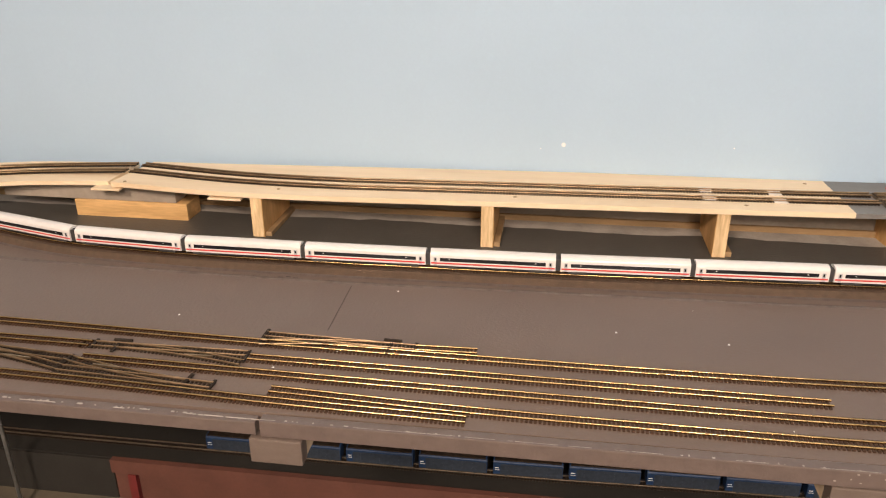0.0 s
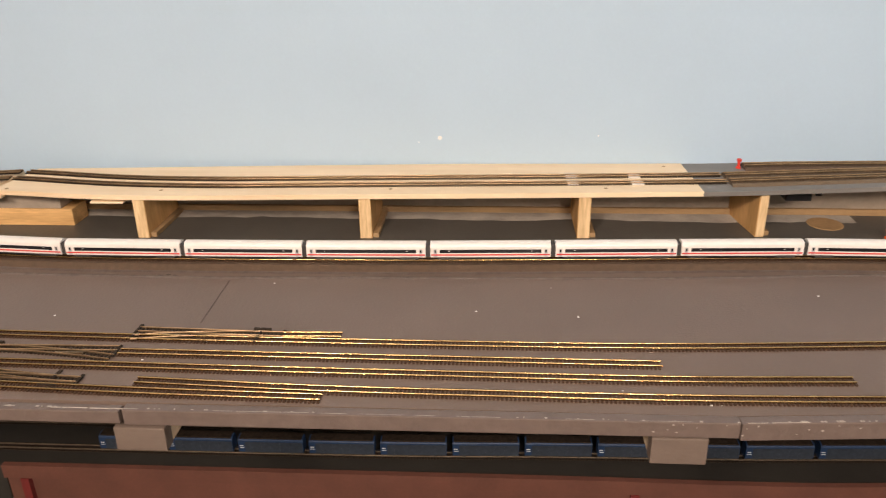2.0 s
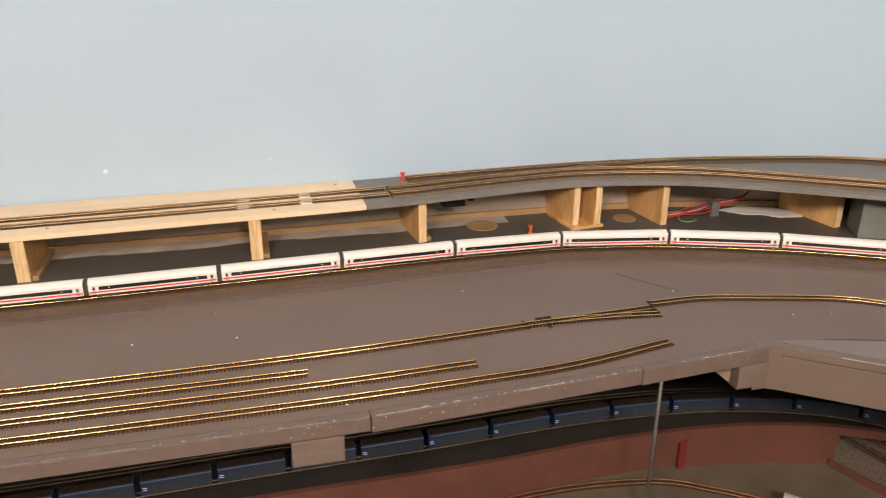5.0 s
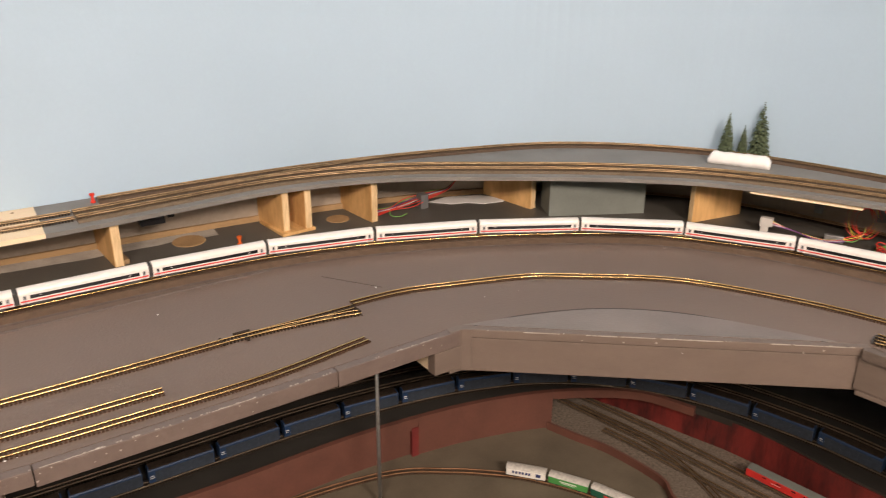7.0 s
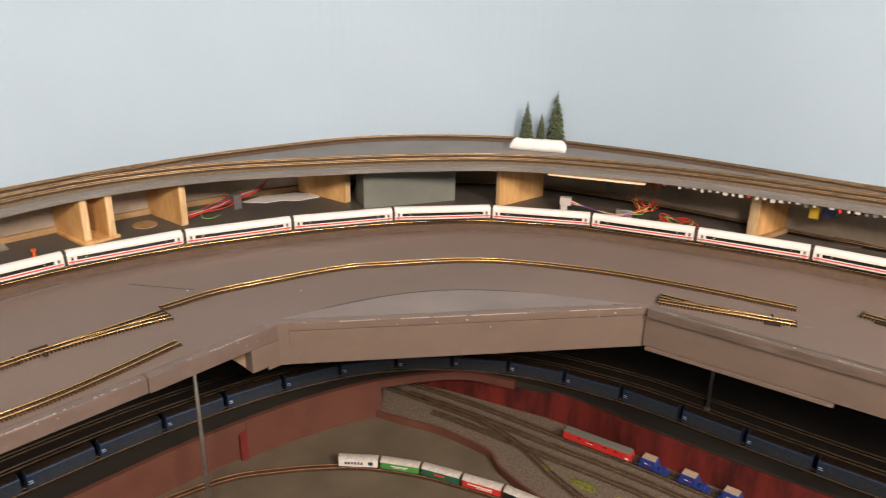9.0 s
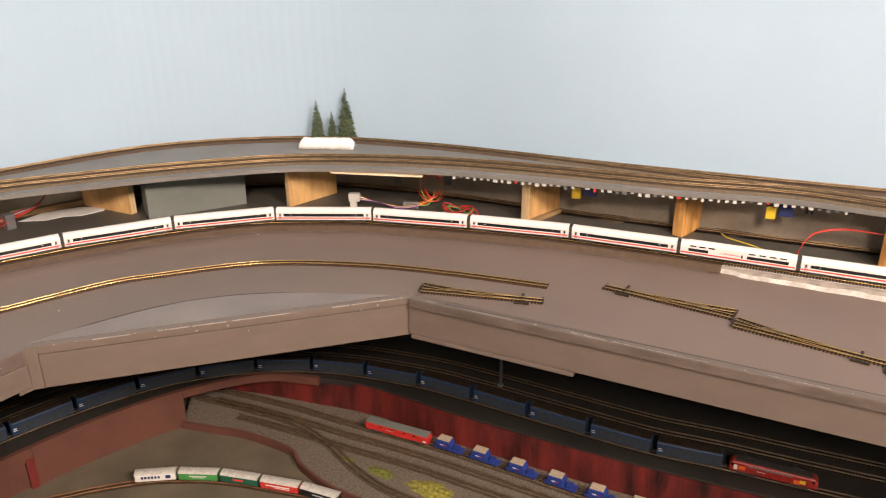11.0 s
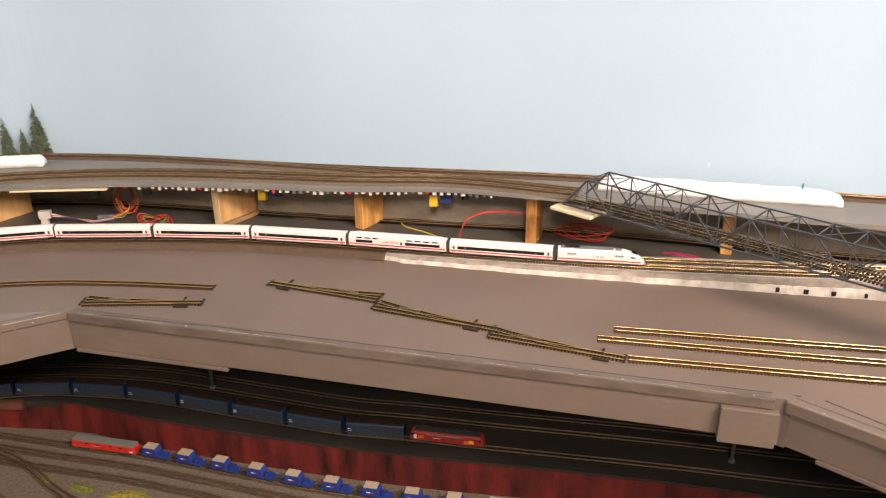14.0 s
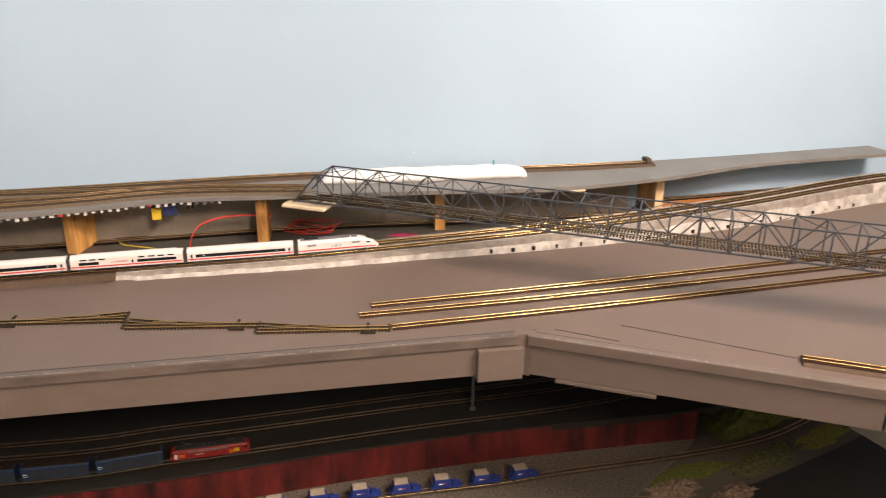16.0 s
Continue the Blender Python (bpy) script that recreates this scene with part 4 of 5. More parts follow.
def power_car():
    t = thing("express_power_car", "white streamlined power car with red stripe and grey roof", "train power car", "express train")
    h = 0.064
    st = [(-h, section(W, Z0, Z1, 0.006)), (h - 0.036, section(W, Z0, Z1, 0.006)), (h - 0.030, section(W, Z0, Z1 - 0.0004, 0.006)), (h - 0.021, section(W * 0.98, Z0, Z1 - 0.0030, 0.006)), (h - 0.012, section(W * 0.93, Z0, 0.0180, 0.006)), (h - 0.005, section(W * 0.80, Z0 - 0.0006, 0.0128, 0.005)), (h - 0.001, section(W * 0.58, Z0 - 0.0006, 0.0090, 0.003)), (h, section(W * 0.40, Z0, 0.0072, 0.002))]
    part("body", hull(bmesh.new(), st), "trainwhite", t, smooth=False)
    side_panels(t, "red_stripe", "trainred", -h + 0.001, h - 0.028, 0.0078, 0.0097)
    for sy in (-1, 1):
        b = bmesh.new()
        prev = None
        for x, w in ((h - 0.028, W), (h - 0.021, W * 0.98), (h - 0.012, W * 0.93), (h - 0.005, W * 0.80)):
            z = 0.0078 - 0.0012 * (x - h + 0.028) / 0.023
            ring = [b.verts.new((x, sy * (w + 0.0002), z)), b.verts.new((x, sy * (w + 0.0002), z + 0.0018))]
            if prev:
                b.faces.new((prev[0], ring[0], ring[1], prev[1]))
            prev = ring
        part("nose_stripe", b, "trainred", t)
        b = bmesh.new()
        prev = None
        for x, w, z in ((h - 0.0205, W * 0.985, 0.0165), (h - 0.0135, W * 0.945, 0.0148)):
            ring = [b.verts.new((x, sy * (w + 0.0003), 0.0142)), b.verts.new((x, sy * (w + 0.0003), z + 0.0008))]
            if prev:
                b.faces.new((prev[0], ring[0], ring[1], prev[1]))
            prev = ring
        part("cab_window", b, "glassdark", t)
    b = bmesh.new()
    v = [b.verts.new(c) for c in ((h - 0.0195, -0.0052, 0.0218), (h - 0.0115, -0.0046, 0.0182), (h - 0.0115, 0.0046, 0.0182), (h - 0.0195, 0.0052, 0.0218))]
    for q in v:
        q.co.z += 0.0006
    b.faces.new(v)
    part("windscreen", b, "glassdark", t)
    for x0, x1 in ((-0.050, -0.036), (0.020, 0.034)):
        side_panels(t, "louvre_panel", "traingrey", x0, x1, 0.0150, 0.0186)
        for k in range(3):
            side_panels(t, "louvre", "trainroof", x0 + 0.001 + k * 0.0042, x0 + 0.0042 + k * 0.0042, 0.0156, 0.0180, 0.0002)
    for k, x in enumerate((-0.012, -0.007, -0.001)):
        side_panels(t, "emblem_bar", "traingrey", x, x + (0.0016, 0.0042, 0.0042)[k], 0.0118, 0.0156)
    side_panels(t, "seam", "traingrey", 0.0178, 0.0182, 0.0054, 0.0190)
    b = bmesh.new()
    box(b, -h + 0.004, 0.018, -0.0052, 0.0052, Z1 - 0.0006, Z1 + 0.0009, None, 0.0004)
    box(b, 0.0205, 0.030, -0.0048, 0.0048, Z1 - 0.0006, Z1 + 0.0007, None, 0.0004)
    part("roof_panel", b, "trainroof", t)
    b = bmesh.new()
    for y in (-0.003, 0.003):
        cyl(b, (-0.050, y, Z1 + 0.0008), (-0.034, y, Z1 + 0.0032), 0.0003, n=5)
        cyl(b, (-0.034, y, Z1 + 0.0032), (-0.046, y * 0.8, Z1 + 0.0036), 0.0003, n=5)
    box(b, -0.048, -0.045, -0.006, 0.006, Z1 + 0.0034, Z1 + 0.0040)
    box(b, -0.054, -0.032, -0.004, 0.004, Z1 + 0.0008, Z1 + 0.0014)
    part("pantograph", b, "black", t)
    b = bmesh.new()
    box(b, -h + 0.02, h - 0.03, -0.0076, 0.0076, 0.0026, 0.0045, None, 0.0005)
    part("underframe", b, "bogie", t)
    for x in (-0.040, 0.032):
        bogie(t, x)
    return t


def seat_on(path, s, half, z=0.0036):
    """The pose of a vehicle whose middle stands at s on the rails."""
    a, b = path.at(s - half)[0], path.at(s + half)[0]
    d = b - a
    mid = (a + b) / 2
    return Matrix.Translation(mid + Vector((0, 0, z - 0.0002))) @ pose(0, 0, 0, 0, -math.degrees(math.asin(d.z / d.length)), math.degrees(math.atan2(d.y, d.x)))


s_nose = MAIN.nearest(1.640, -0.345)
power = power_car()
power.matrix_basis = seat_on(MAIN, s_nose - 0.064, 0.036)
s = s_nose - 0.128 - 0.0045
first = coach()
cafe = coach(True)
k = 0
while s > 0.55:
    m = seat_on(MAIN, s - 0.0828, 0.058)
    if k == 0:
        first.matrix_basis = m
    elif k == 1:
        cafe.matrix_basis = m
    else:
        copy_thing(first, m)
    s -= 0.0806 * 2 + 0.0046
    k += 1

# ---- truss bridge ----
BR0, BR1 = Vector((1.682, -0.222, 0.090)), Vector((1.275, -1.42, 0.090))
bridge = thing("truss_bridge", "long dark blue-grey plastic truss bridge with brass tracks", "truss bridge")
bx = (BR1 - BR0).normalized()
by = Vector((-bx.y, bx.x, 0))
BW, BH, PITCH = 0.028, 0.047, 0.0415
LEN = (BR1 - BR0).length
NB = int(LEN / PITCH)


def bpt(u, side, z):
    return BR0 + bx * (u * PITCH) + by * (side * BW) + Vector((0, 0, z))


def bar(a, b, r, name="bar", mat_="bridge"):
    d = (b - a)
    m = Matrix.Translation(a) @ d.to_track_quat("X", "Z").to_matrix().to_4x4()
    bm = bmesh.new()
    r *= 0.8
    box(bm, 0, d.length, -r, r, -r, r, m)
    return part(name, bm, mat_, bridge)


for side in (-1, 1):
    bar(bpt(0, side, 0), bpt(NB, side, 0), 0.0015, "lower_chord")
    bar(bpt(1, side, BH), bpt(NB - 1, side, BH), 0.0013, "upper_chord")
    bar(bpt(0, side, 0), bpt(1, side, BH), 0.0016, "end_post")
    bar(bpt(NB, side, 0), bpt(NB - 1, side, BH), 0.0016, "end_post")
    for u in range(1, NB):
        bar(bpt(u, side, 0), bpt(u, side, BH), 0.0011, "hanger")
        if u < NB - 1:
            if u % 2:
                bar(bpt(u, side, BH), bpt(u + 1, side, 0), 0.0011, "diagonal")
            else:
                bar(bpt(u, side, 0), bpt(u + 1, side, BH), 0.0011, "diagonal")
for u in range(1, NB):
    bar(bpt(u, -1, BH), bpt(u, 1, BH), 0.0009, "top_strut")
    if u < NB - 1:
        bar(bpt(u, -1 if u % 2 else 1, BH), bpt(u + 1, 1 if u % 2 else -1, BH), 0.0006, "top_brace")
for u in range(0, NB + 1):
    bar(bpt(u, -1, 0), bpt(u, 1, 0), 0.0012, "floor_beam")
for off in (-0.012, 0.012):
    for c in (-0.0045, 0.0045):
        a = BR0 + by * (off + c) + Vector((0, 0, 0.0036))
        bar(a, a + bx * LEN, 0.0007, "rail", "brass")
    p = Path([BR0 + by * off + Vector((0, 0, 0.0013)), BR0 + by * off + bx * LEN * 0.5 + Vector((0, 0, 0.0013)), BR0 + by * off + bx * LEN + Vector((0, 0, 0.0013))])
    ties(p, bridge, "sleeper_dark", pitch=0.0046)
bm = bmesh.new()
box(bm, -0.02, 0.055, -0.036, 0.036, -0.0115, -0.0068, Matrix.Translation(BR0) @ pose(0, 0, 0, 0, 0, math.degrees(math.atan2(bx.y, bx.x))), 0.001)
tagged(part("bridge_seat", bm, "plywood"), "small pale plywood seat plate under the bridge end", "plate")

# white filler across the deck tracks
for x in (0.205, 0.298):
    z = FRONT.at(FRONT.nearest(x, 1.04))[0].z
    t = thing("filler_patch", "whitish filler patch across the deck tracks", "filler patch", "filler patches")
    for y in (1.079, 1.111):
        bm = bmesh.new()
        box(bm, x - 0.009, x + 0.009, y - 0.010, y + 0.010, z + 0.0004, z + 0.0026, None, 0.0008)
        part("patch", bm, "filler", t)

# ---- lower level ----
GZ, SZ = -0.356, -0.286


def spread(pts, k):
    """Points of the lower plan, scaled about the middle of the room."""
    return [(0.43 + (p[0] - 0.43) * k, -0.25 + (p[1] + 0.25) * k) + tuple(p[2:]) for p in pts]


bm = prism(bmesh.new(), [(-1.6, 0.28), (0.70, 0.28), (0.92, 0.05), (1.02, -1.5), (2.05, -1.5)] + [tuple(WALL.side(s, -0.003))[:2] for s in np.linspace(WALL.length - 0.95, 0.6, 40)], GZ - 0.018, GZ)
tagged(part("lower_baseboard", bm, "lowground"), "olive-grey painted lower baseboard", "baseboard", kind="structure")
BLUE = Path([(-1.55, 0.892, SZ), (-0.8, 0.893, SZ), (-0.127, 0.897, SZ), (0.19, 0.906, SZ), (0.46, 0.912, SZ), (0.66, 0.920, SZ), (0.80, 0.917, SZ), (0.95, 0.898, SZ), (1.10, 0.850, SZ), (1.22, 0.765, SZ), (1.31, 0.648, SZ), (1.366, 0.505, SZ), (1.388, 0.409, SZ), (1.414, 0.243, SZ), (1.440, 0.088, SZ), (1.471, -0.02, SZ), (1.503, -0.148, SZ), (1.575, -0.42, SZ), (1.65, -0.72, SZ), (1.76, -1.0, SZ), (1.9, -1.25, SZ)])
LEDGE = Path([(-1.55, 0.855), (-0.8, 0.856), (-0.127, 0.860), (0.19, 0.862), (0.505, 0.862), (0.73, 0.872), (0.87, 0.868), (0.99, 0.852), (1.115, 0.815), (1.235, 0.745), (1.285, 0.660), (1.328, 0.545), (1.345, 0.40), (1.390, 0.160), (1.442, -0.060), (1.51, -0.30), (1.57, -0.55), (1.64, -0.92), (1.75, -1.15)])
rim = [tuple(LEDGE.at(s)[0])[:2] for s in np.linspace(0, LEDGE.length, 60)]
# shelf kept near black, the shade under the table put into its colour
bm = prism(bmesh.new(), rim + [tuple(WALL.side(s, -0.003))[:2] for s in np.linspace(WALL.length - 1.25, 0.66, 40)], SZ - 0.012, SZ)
tagged(part("hidden_shelf", bm, "shelfdark"), "shelf under the table coloured near-black for its shade", "shelf", kind="structure")
for off, s0 in ((0.0, 0.0), (0.062, 0.0), (0.098, 0.0)):
    p = BLUE if not off else BLUE.offset(off, step=0.05)
    track("track on the lower shelf with rails darkened for shade", p, "darkrail", "sleeper_dark", group="lower tracks", z=0.0)
# fronts of the shelf
S1, S2, S3 = LEDGE.nearest(-0.614, 0.857), LEDGE.nearest(0.865, 0.868), LEDGE.nearest(1.11, 0.818)
S4 = LEDGE.nearest(1.29, 0.65)
wallb = thing("shelf_front", "red-brown painted board front below the shelf", "retaining wall")
part("cap_board", sweep(bmesh.new(), LEDGE, [(-0.010, -0.305), (-0.001, -0.305), (-0.001, -0.283), (-0.010, -0.283)], S1, S2, 0.02), "browncap", wallb)
part("lower_panel", sweep(bmesh.new(), LEDGE, [(-0.003, GZ), (0.004, GZ), (0.004, -0.3052), (-0.003, -0.3052)], S1, S2, 0.02), "browncap", wallb)
part("curved_panel", sweep(bmesh.new(), LEDGE, [(-0.010, GZ), (-0.001, GZ), (-0.001, -0.283), (-0.010, -0.283)], S2 + 0.0005, S3, 0.015), "browncap", wallb)
part("portal_beam", sweep(bmesh.new(), LEDGE, [(-0.010, -0.298), (-0.001, -0.298), (-0.001, -0.283), (-0.010, -0.283)], S3 + 0.0005, S4, 0.015), "browncap", wallb)
for s in (LEDGE.nearest(-0.585, 0.857), LEDGE.nearest(0.29, 0.862), S2 - 0.006):
    q, d = LEDGE.at(s)
    bm = bmesh.new()
    box(bm, -0.006, 0.006, -0.0115, -0.002, GZ, -0.3055 if s < S2 - 0.01 else -0.300, Matrix.Translation((q.x, q.y, 0)) @ pose(0, 0, 0, 0, 0, math.degrees(math.atan2(d.y, d.x))))
    part("pilaster", bm, "pilaster", wallb)
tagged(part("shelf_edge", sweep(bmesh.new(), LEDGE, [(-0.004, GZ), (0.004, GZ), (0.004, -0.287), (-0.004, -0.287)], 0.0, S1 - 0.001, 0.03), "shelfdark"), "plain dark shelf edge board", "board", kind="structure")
REDW = Path([(1.185, 0.895), (1.235, 0.80), (1.285, 0.665), (1.324, 0.55), (1.342, 0.40), (1.388, 0.155), (1.440, -0.065), (1.508, -0.30), (1.568, -0.55), (1.635, -0.915)])
RR = REDW.nearest(1.30, 0.63)
tagged(part("retaining_wall", sweep(bmesh.new(), REDW, [(0.0005, GZ), (0.0075, GZ), (0.0075, -0.2985), (0.0005, -0.2985)], 0, RR, 0.02), "redwall"), "weathered dark red retaining wall behind the yard", "retaining wall", kind="structure")

tagged(part("retaining_wall", sweep(bmesh.new(), REDW, [(0.0005, GZ), (0.0075, GZ), (0.0075, -0.2900), (0.0005, -0.2900)], RR + 0.0005, None, 0.02), "redwall"), "weathered dark red retaining wall with streaks", "retaining wall", kind="structure")

# ballasted yard with its curb
CURB = spread([(1.090, 0.790), (1.112, 0.735), (1.137, 0.675), (1.152, 0.580), (1.134, 0.535), (1.126, 0.445), (1.15, 0.33), (1.20, 0.17), (1.27, -0.08), (1.34, -0.33), (1.39, -0.55), (1.42, -0.72)], 1.018)
CP = Path(CURB)
edge = [tuple(CP.at(s)[0])[:2] for s in np.linspace(0, CP.length, 36)]
wally = [tuple(REDW.side(s, 0.0))[:2] for s in np.linspace(REDW.length, 0.0, 30)]
bm = prism(bmesh.new(), edge + wally, GZ, GZ + 0.010)
tagged(part("ballast_bed", bm, "ballast"), "grey ballasted yard ground", "ballast", kind="structure")
tagged(part("yard_curb", sweep(bmesh.new(), CP, [(-0.005, GZ), (-0.0003, GZ), (-0.0003, GZ + 0.014), (-0.005, GZ + 0.014)], step=0.012), "browncap"), "low red-brown curb round the yard", "curb", kind="structure")
YZ = GZ + 0.0101
YR = Path(spread([(1.19, 0.862, YZ), (1.236, 0.70, YZ), (1.270, 0.545, YZ), (1.303, 0.40, YZ), (1.325, 0.27, YZ), (1.352, 0.10, YZ), (1.387, -0.06, YZ), (1.43, -0.23, YZ), (1.462, -0.38, YZ), (1.495, -0.55, YZ), (1.525, -0.667, YZ), (1.569, -0.865, YZ), (1.621, -1.033, YZ), (1.70, -1.17, YZ)], 1.012))
YA = YR.offset(-0.030, 0.05, 1.25)
YB = YR.offset(-0.062, 0.12, 1.25)
YC = Path(spread([(1.155, 0.84, YZ), (1.185, 0.73, YZ), (1.205, 0.64, YZ), (1.20, 0.55, YZ), (1.178, 0.46, YZ), (1.172, 0.38, YZ), (1.195, 0.25, YZ)], 1.016))
for p, r in ((YR, "oldrail"), (YA, "oldrail"), (YB, "oldrail"), (YC, "oldrail")):
    track("weathered yard track in grey ballast", p, r, "sleeper_grey", group="yard tracks")
LOOP = Path(spread([(0.35, 0.79, GZ), (0.60, 0.825, GZ), (0.78, 0.812, GZ), (0.874, 0.768, GZ), (0.955, 0.708, GZ), (0.998, 0.660, GZ), (1.036, 0.602, GZ), (1.066, 0.535, GZ), (1.092, 0.468, GZ), (1.11, 0.38, GZ), (1.115, 0.25, GZ), (1.12, 0.0, GZ)], 1.026))
track("rusty curved track on the olive baseboard", LOOP, "rustrail", "sleeper", group="lower loop tracks")
track("rusty curved track on the olive baseboard", LOOP.offset(-0.085, 0.1), "rustrail", "sleeper", group="lower loop tracks")
track("curved track beside the brush clumps", Path(spread([(1.40, -0.25, GZ + 0.0002), (1.452, -0.45, GZ), (1.472, -0.62, GZ), (1.462, -0.80, GZ), (1.42, -0.98, GZ)], 1.014)), "oldrail", "sleeper", group="lower loop tracks")


def mound(name, label, cat, cx, cy, rx, ry, h, z, material, seed, ang=0.0, n=16):
    bm = bmesh.new()
    rng = random.Random(seed)
    n = max(n, 34)
    rows = []
    for i in range(n + 1):
        row = []
        for j in range(n + 1):
            u, v = 2 * i / n - 1, 2 * j / n - 1
            a = math.atan2(v, u)
            r = math.hypot(u, v) * (1.18 + 0.5 * noise.noise((math.cos(a) * 2.2 + seed, math.sin(a) * 2.2, 4)) + 0.22 * noise.noise((math.cos(a) * 7 + seed, math.sin(a) * 7, 9)))
            hh = max(0.0, 1 - r * r) * (0.6 + 0.55 * noise.noise((u * 3 + seed, v * 3, 1)) + 0.5 * noise.noise((u * 9 + seed, v * 9, 2)) + rng.uniform(-0.22, 0.22))
            row.append(bm.verts.new((u * rx, v * ry, max(-0.0003, h * hh))))
        rows.append(row)
    for i in range(n):
        for j in range(n):
            if max(rows[i + a][j + b].co.z for a in (0, 1) for b in (0, 1)) > 0.0001:
                bm.faces.new((rows[i][j], rows[i + 1][j], rows[i + 1][j + 1], rows[i][j + 1]))
    bmesh.ops.delete(bm, geom=[v for v in bm.verts if not v.link_faces], context="VERTS")
    (cx, cy), = spread([(cx, cy)], 1.014)
    m = pose(cx, cy, z, 0, 0, ang)
    for v in bm.verts:
        v.co = m @ v.co
    return tagged(part(name, bm, material, smooth=True), label, cat, kind="stuff")


G2 = GZ + 0.0101
mound("grass_tuft", "green scatter tuft on the ballast", "grass", 1.190, 0.49, 0.008, 0.016, 0.004, G2, "grass", 1)
mound("grass_tuft", "green scatter tuft on the ballast", "grass", 1.200, 0.425, 0.012, 0.028, 0.004, G2, "grass", 2, 8)
mound("grass_tuft", "yellow-green scatter patch on the ballast", "grass", 1.215, 0.335, 0.020, 0.045, 0.005, G2, "yellowscatter", 3, 10)
mound("grass_tuft", "yellow-green scatter patch on the ballast", "grass", 1.235, 0.24, 0.016, 0.05, 0.005, G2, "grass", 5, 12)
mound("brush_clump", "dry brown brush clump beside the track", "brush", 1.492, -0.835, 0.026, 0.060, 0.014, GZ, "brush", 6, 22)
mound("brush_clump", "dry brown brush clump beside the track", "brush", 1.478, -0.93, 0.026, 0.05, 0.014, GZ, "brush", 8, 30)
mound("grass_bank", "dark green grassy bank behind the curved track", "grass bank", 1.72, -1.06, 0.060, 0.17, 0.072, GZ, "grass", 9, 28)
mound("scatter_strip", "yellow and green scatter strip along the curve", "grass", 1.645, -1.155, 0.026, 0.075, 0.003, GZ, "yellowscatter", 11, 36)
mound("scatter_strip", "olive and tan scatter strip along the curve", "grass", 1.575, -1.02, 0.030, 0.11, 0.003, GZ, "tanscatter", 12, 32)
mound("scatter_strip", "olive and tan scatter beside the brush clumps", "grass", 1.535, -0.87, 0.022, 0.10, 0.003, GZ, "grass", 14, 20)
bm = bmesh.new()
box(bm, -0.06, 0.06, -0.05, 0.05, 0.0, 0.0012, pose(1.655, -1.30, GZ, 0, 0, 25))
tagged(part("cream_sheet", bm, "paper"), "cream card sheet lying on the lower baseboard", "card sheet")


# black sheet laid on the baseboard, standing in for a dark opening
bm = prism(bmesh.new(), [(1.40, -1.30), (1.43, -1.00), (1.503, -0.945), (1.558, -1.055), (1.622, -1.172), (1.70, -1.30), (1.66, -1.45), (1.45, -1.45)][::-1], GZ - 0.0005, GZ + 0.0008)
tagged(part("dark_opening_sheet", bm, "shelfdark"), "added black sheet in place of the dark opening past the scatter strip", "ground", kind="structure")


def rod(x, y, z0, z1, label="thin threaded steel rod between the levels"):
    t = thing("steel_rod", label, "steel rod", "steel rods")
    part("shaft", cyl(bmesh.new(), (x, y, z0), (x, y, z1), 0.0028, n=10), "steel", t, smooth=True)
    part("nut", cyl(bmesh.new(), (x, y, z0 + 0.0003), (x, y, z0 + 0.004), 0.0055, n=6), "steel", t)


rod(0.752, 0.774, GZ, -0.018)
rod(-0.742, 0.814, GZ, -0.018)
rod(1.462, 0.370, SZ, -0.018)
rod(1.632, -0.511, SZ, -0.018)

# goods train on the dark shelf
def blue_wagon():
    t = thing("blue_wagon", "blue covered goods wagon with dark grey sliding sides", "goods wagon", "blue goods train")
    h = 0.0475
    prof = section(0.0088, 0.0048, 0.0275, 0.004)
    part("body", hull(bmesh.new(), [(-h, prof), (h, prof)]), "bluewagon", t)
    side_panels(t, "sliding_side", "greywagon", -h + 0.0095, h - 0.001, 0.0050, 0.0222, width=0.0088)
    for k in range(5):
        side_panels(t, "rib", "greywagon", -h + 0.020 + k * 0.0135, -h + 0.0206 + k * 0.0135, 0.0058, 0.0212, 0.0004, width=0.0088)
    side_panels(t, "marking_bar", "white", -h + 0.002, -h + 0.0075, 0.0150, 0.0162, width=0.0088)
    side_panels(t, "marking_bar", "white", -h + 0.002, -h + 0.0085, 0.0118, 0.0126, width=0.0088)
    b = bmesh.new()
    box(b, -h, h, -0.0075, 0.0075, 0.0032, 0.0049)
    for dx in (-0.030, 0.030):
        for sy in (-1, 1):
            cyl(b, (dx, sy * 0.0042, 0.0030), (dx, sy * 0.0058, 0.0030), 0.0030, n=12)
    part("underframe", b, "bogie", t)
    b = bmesh.new()
    box(b, -h + 0.002, h - 0.002, -0.0076, 0.0076, 0.0264, 0.0284, None, 0.0006)
    part("roof", b, "sleeper_dark", t)
    b = bmesh.new()
    box(b, h, h + 0.0085, -0.0012, 0.0012, 0.0048, 0.0064)
    part("coupling", b, "black", t)
    return t


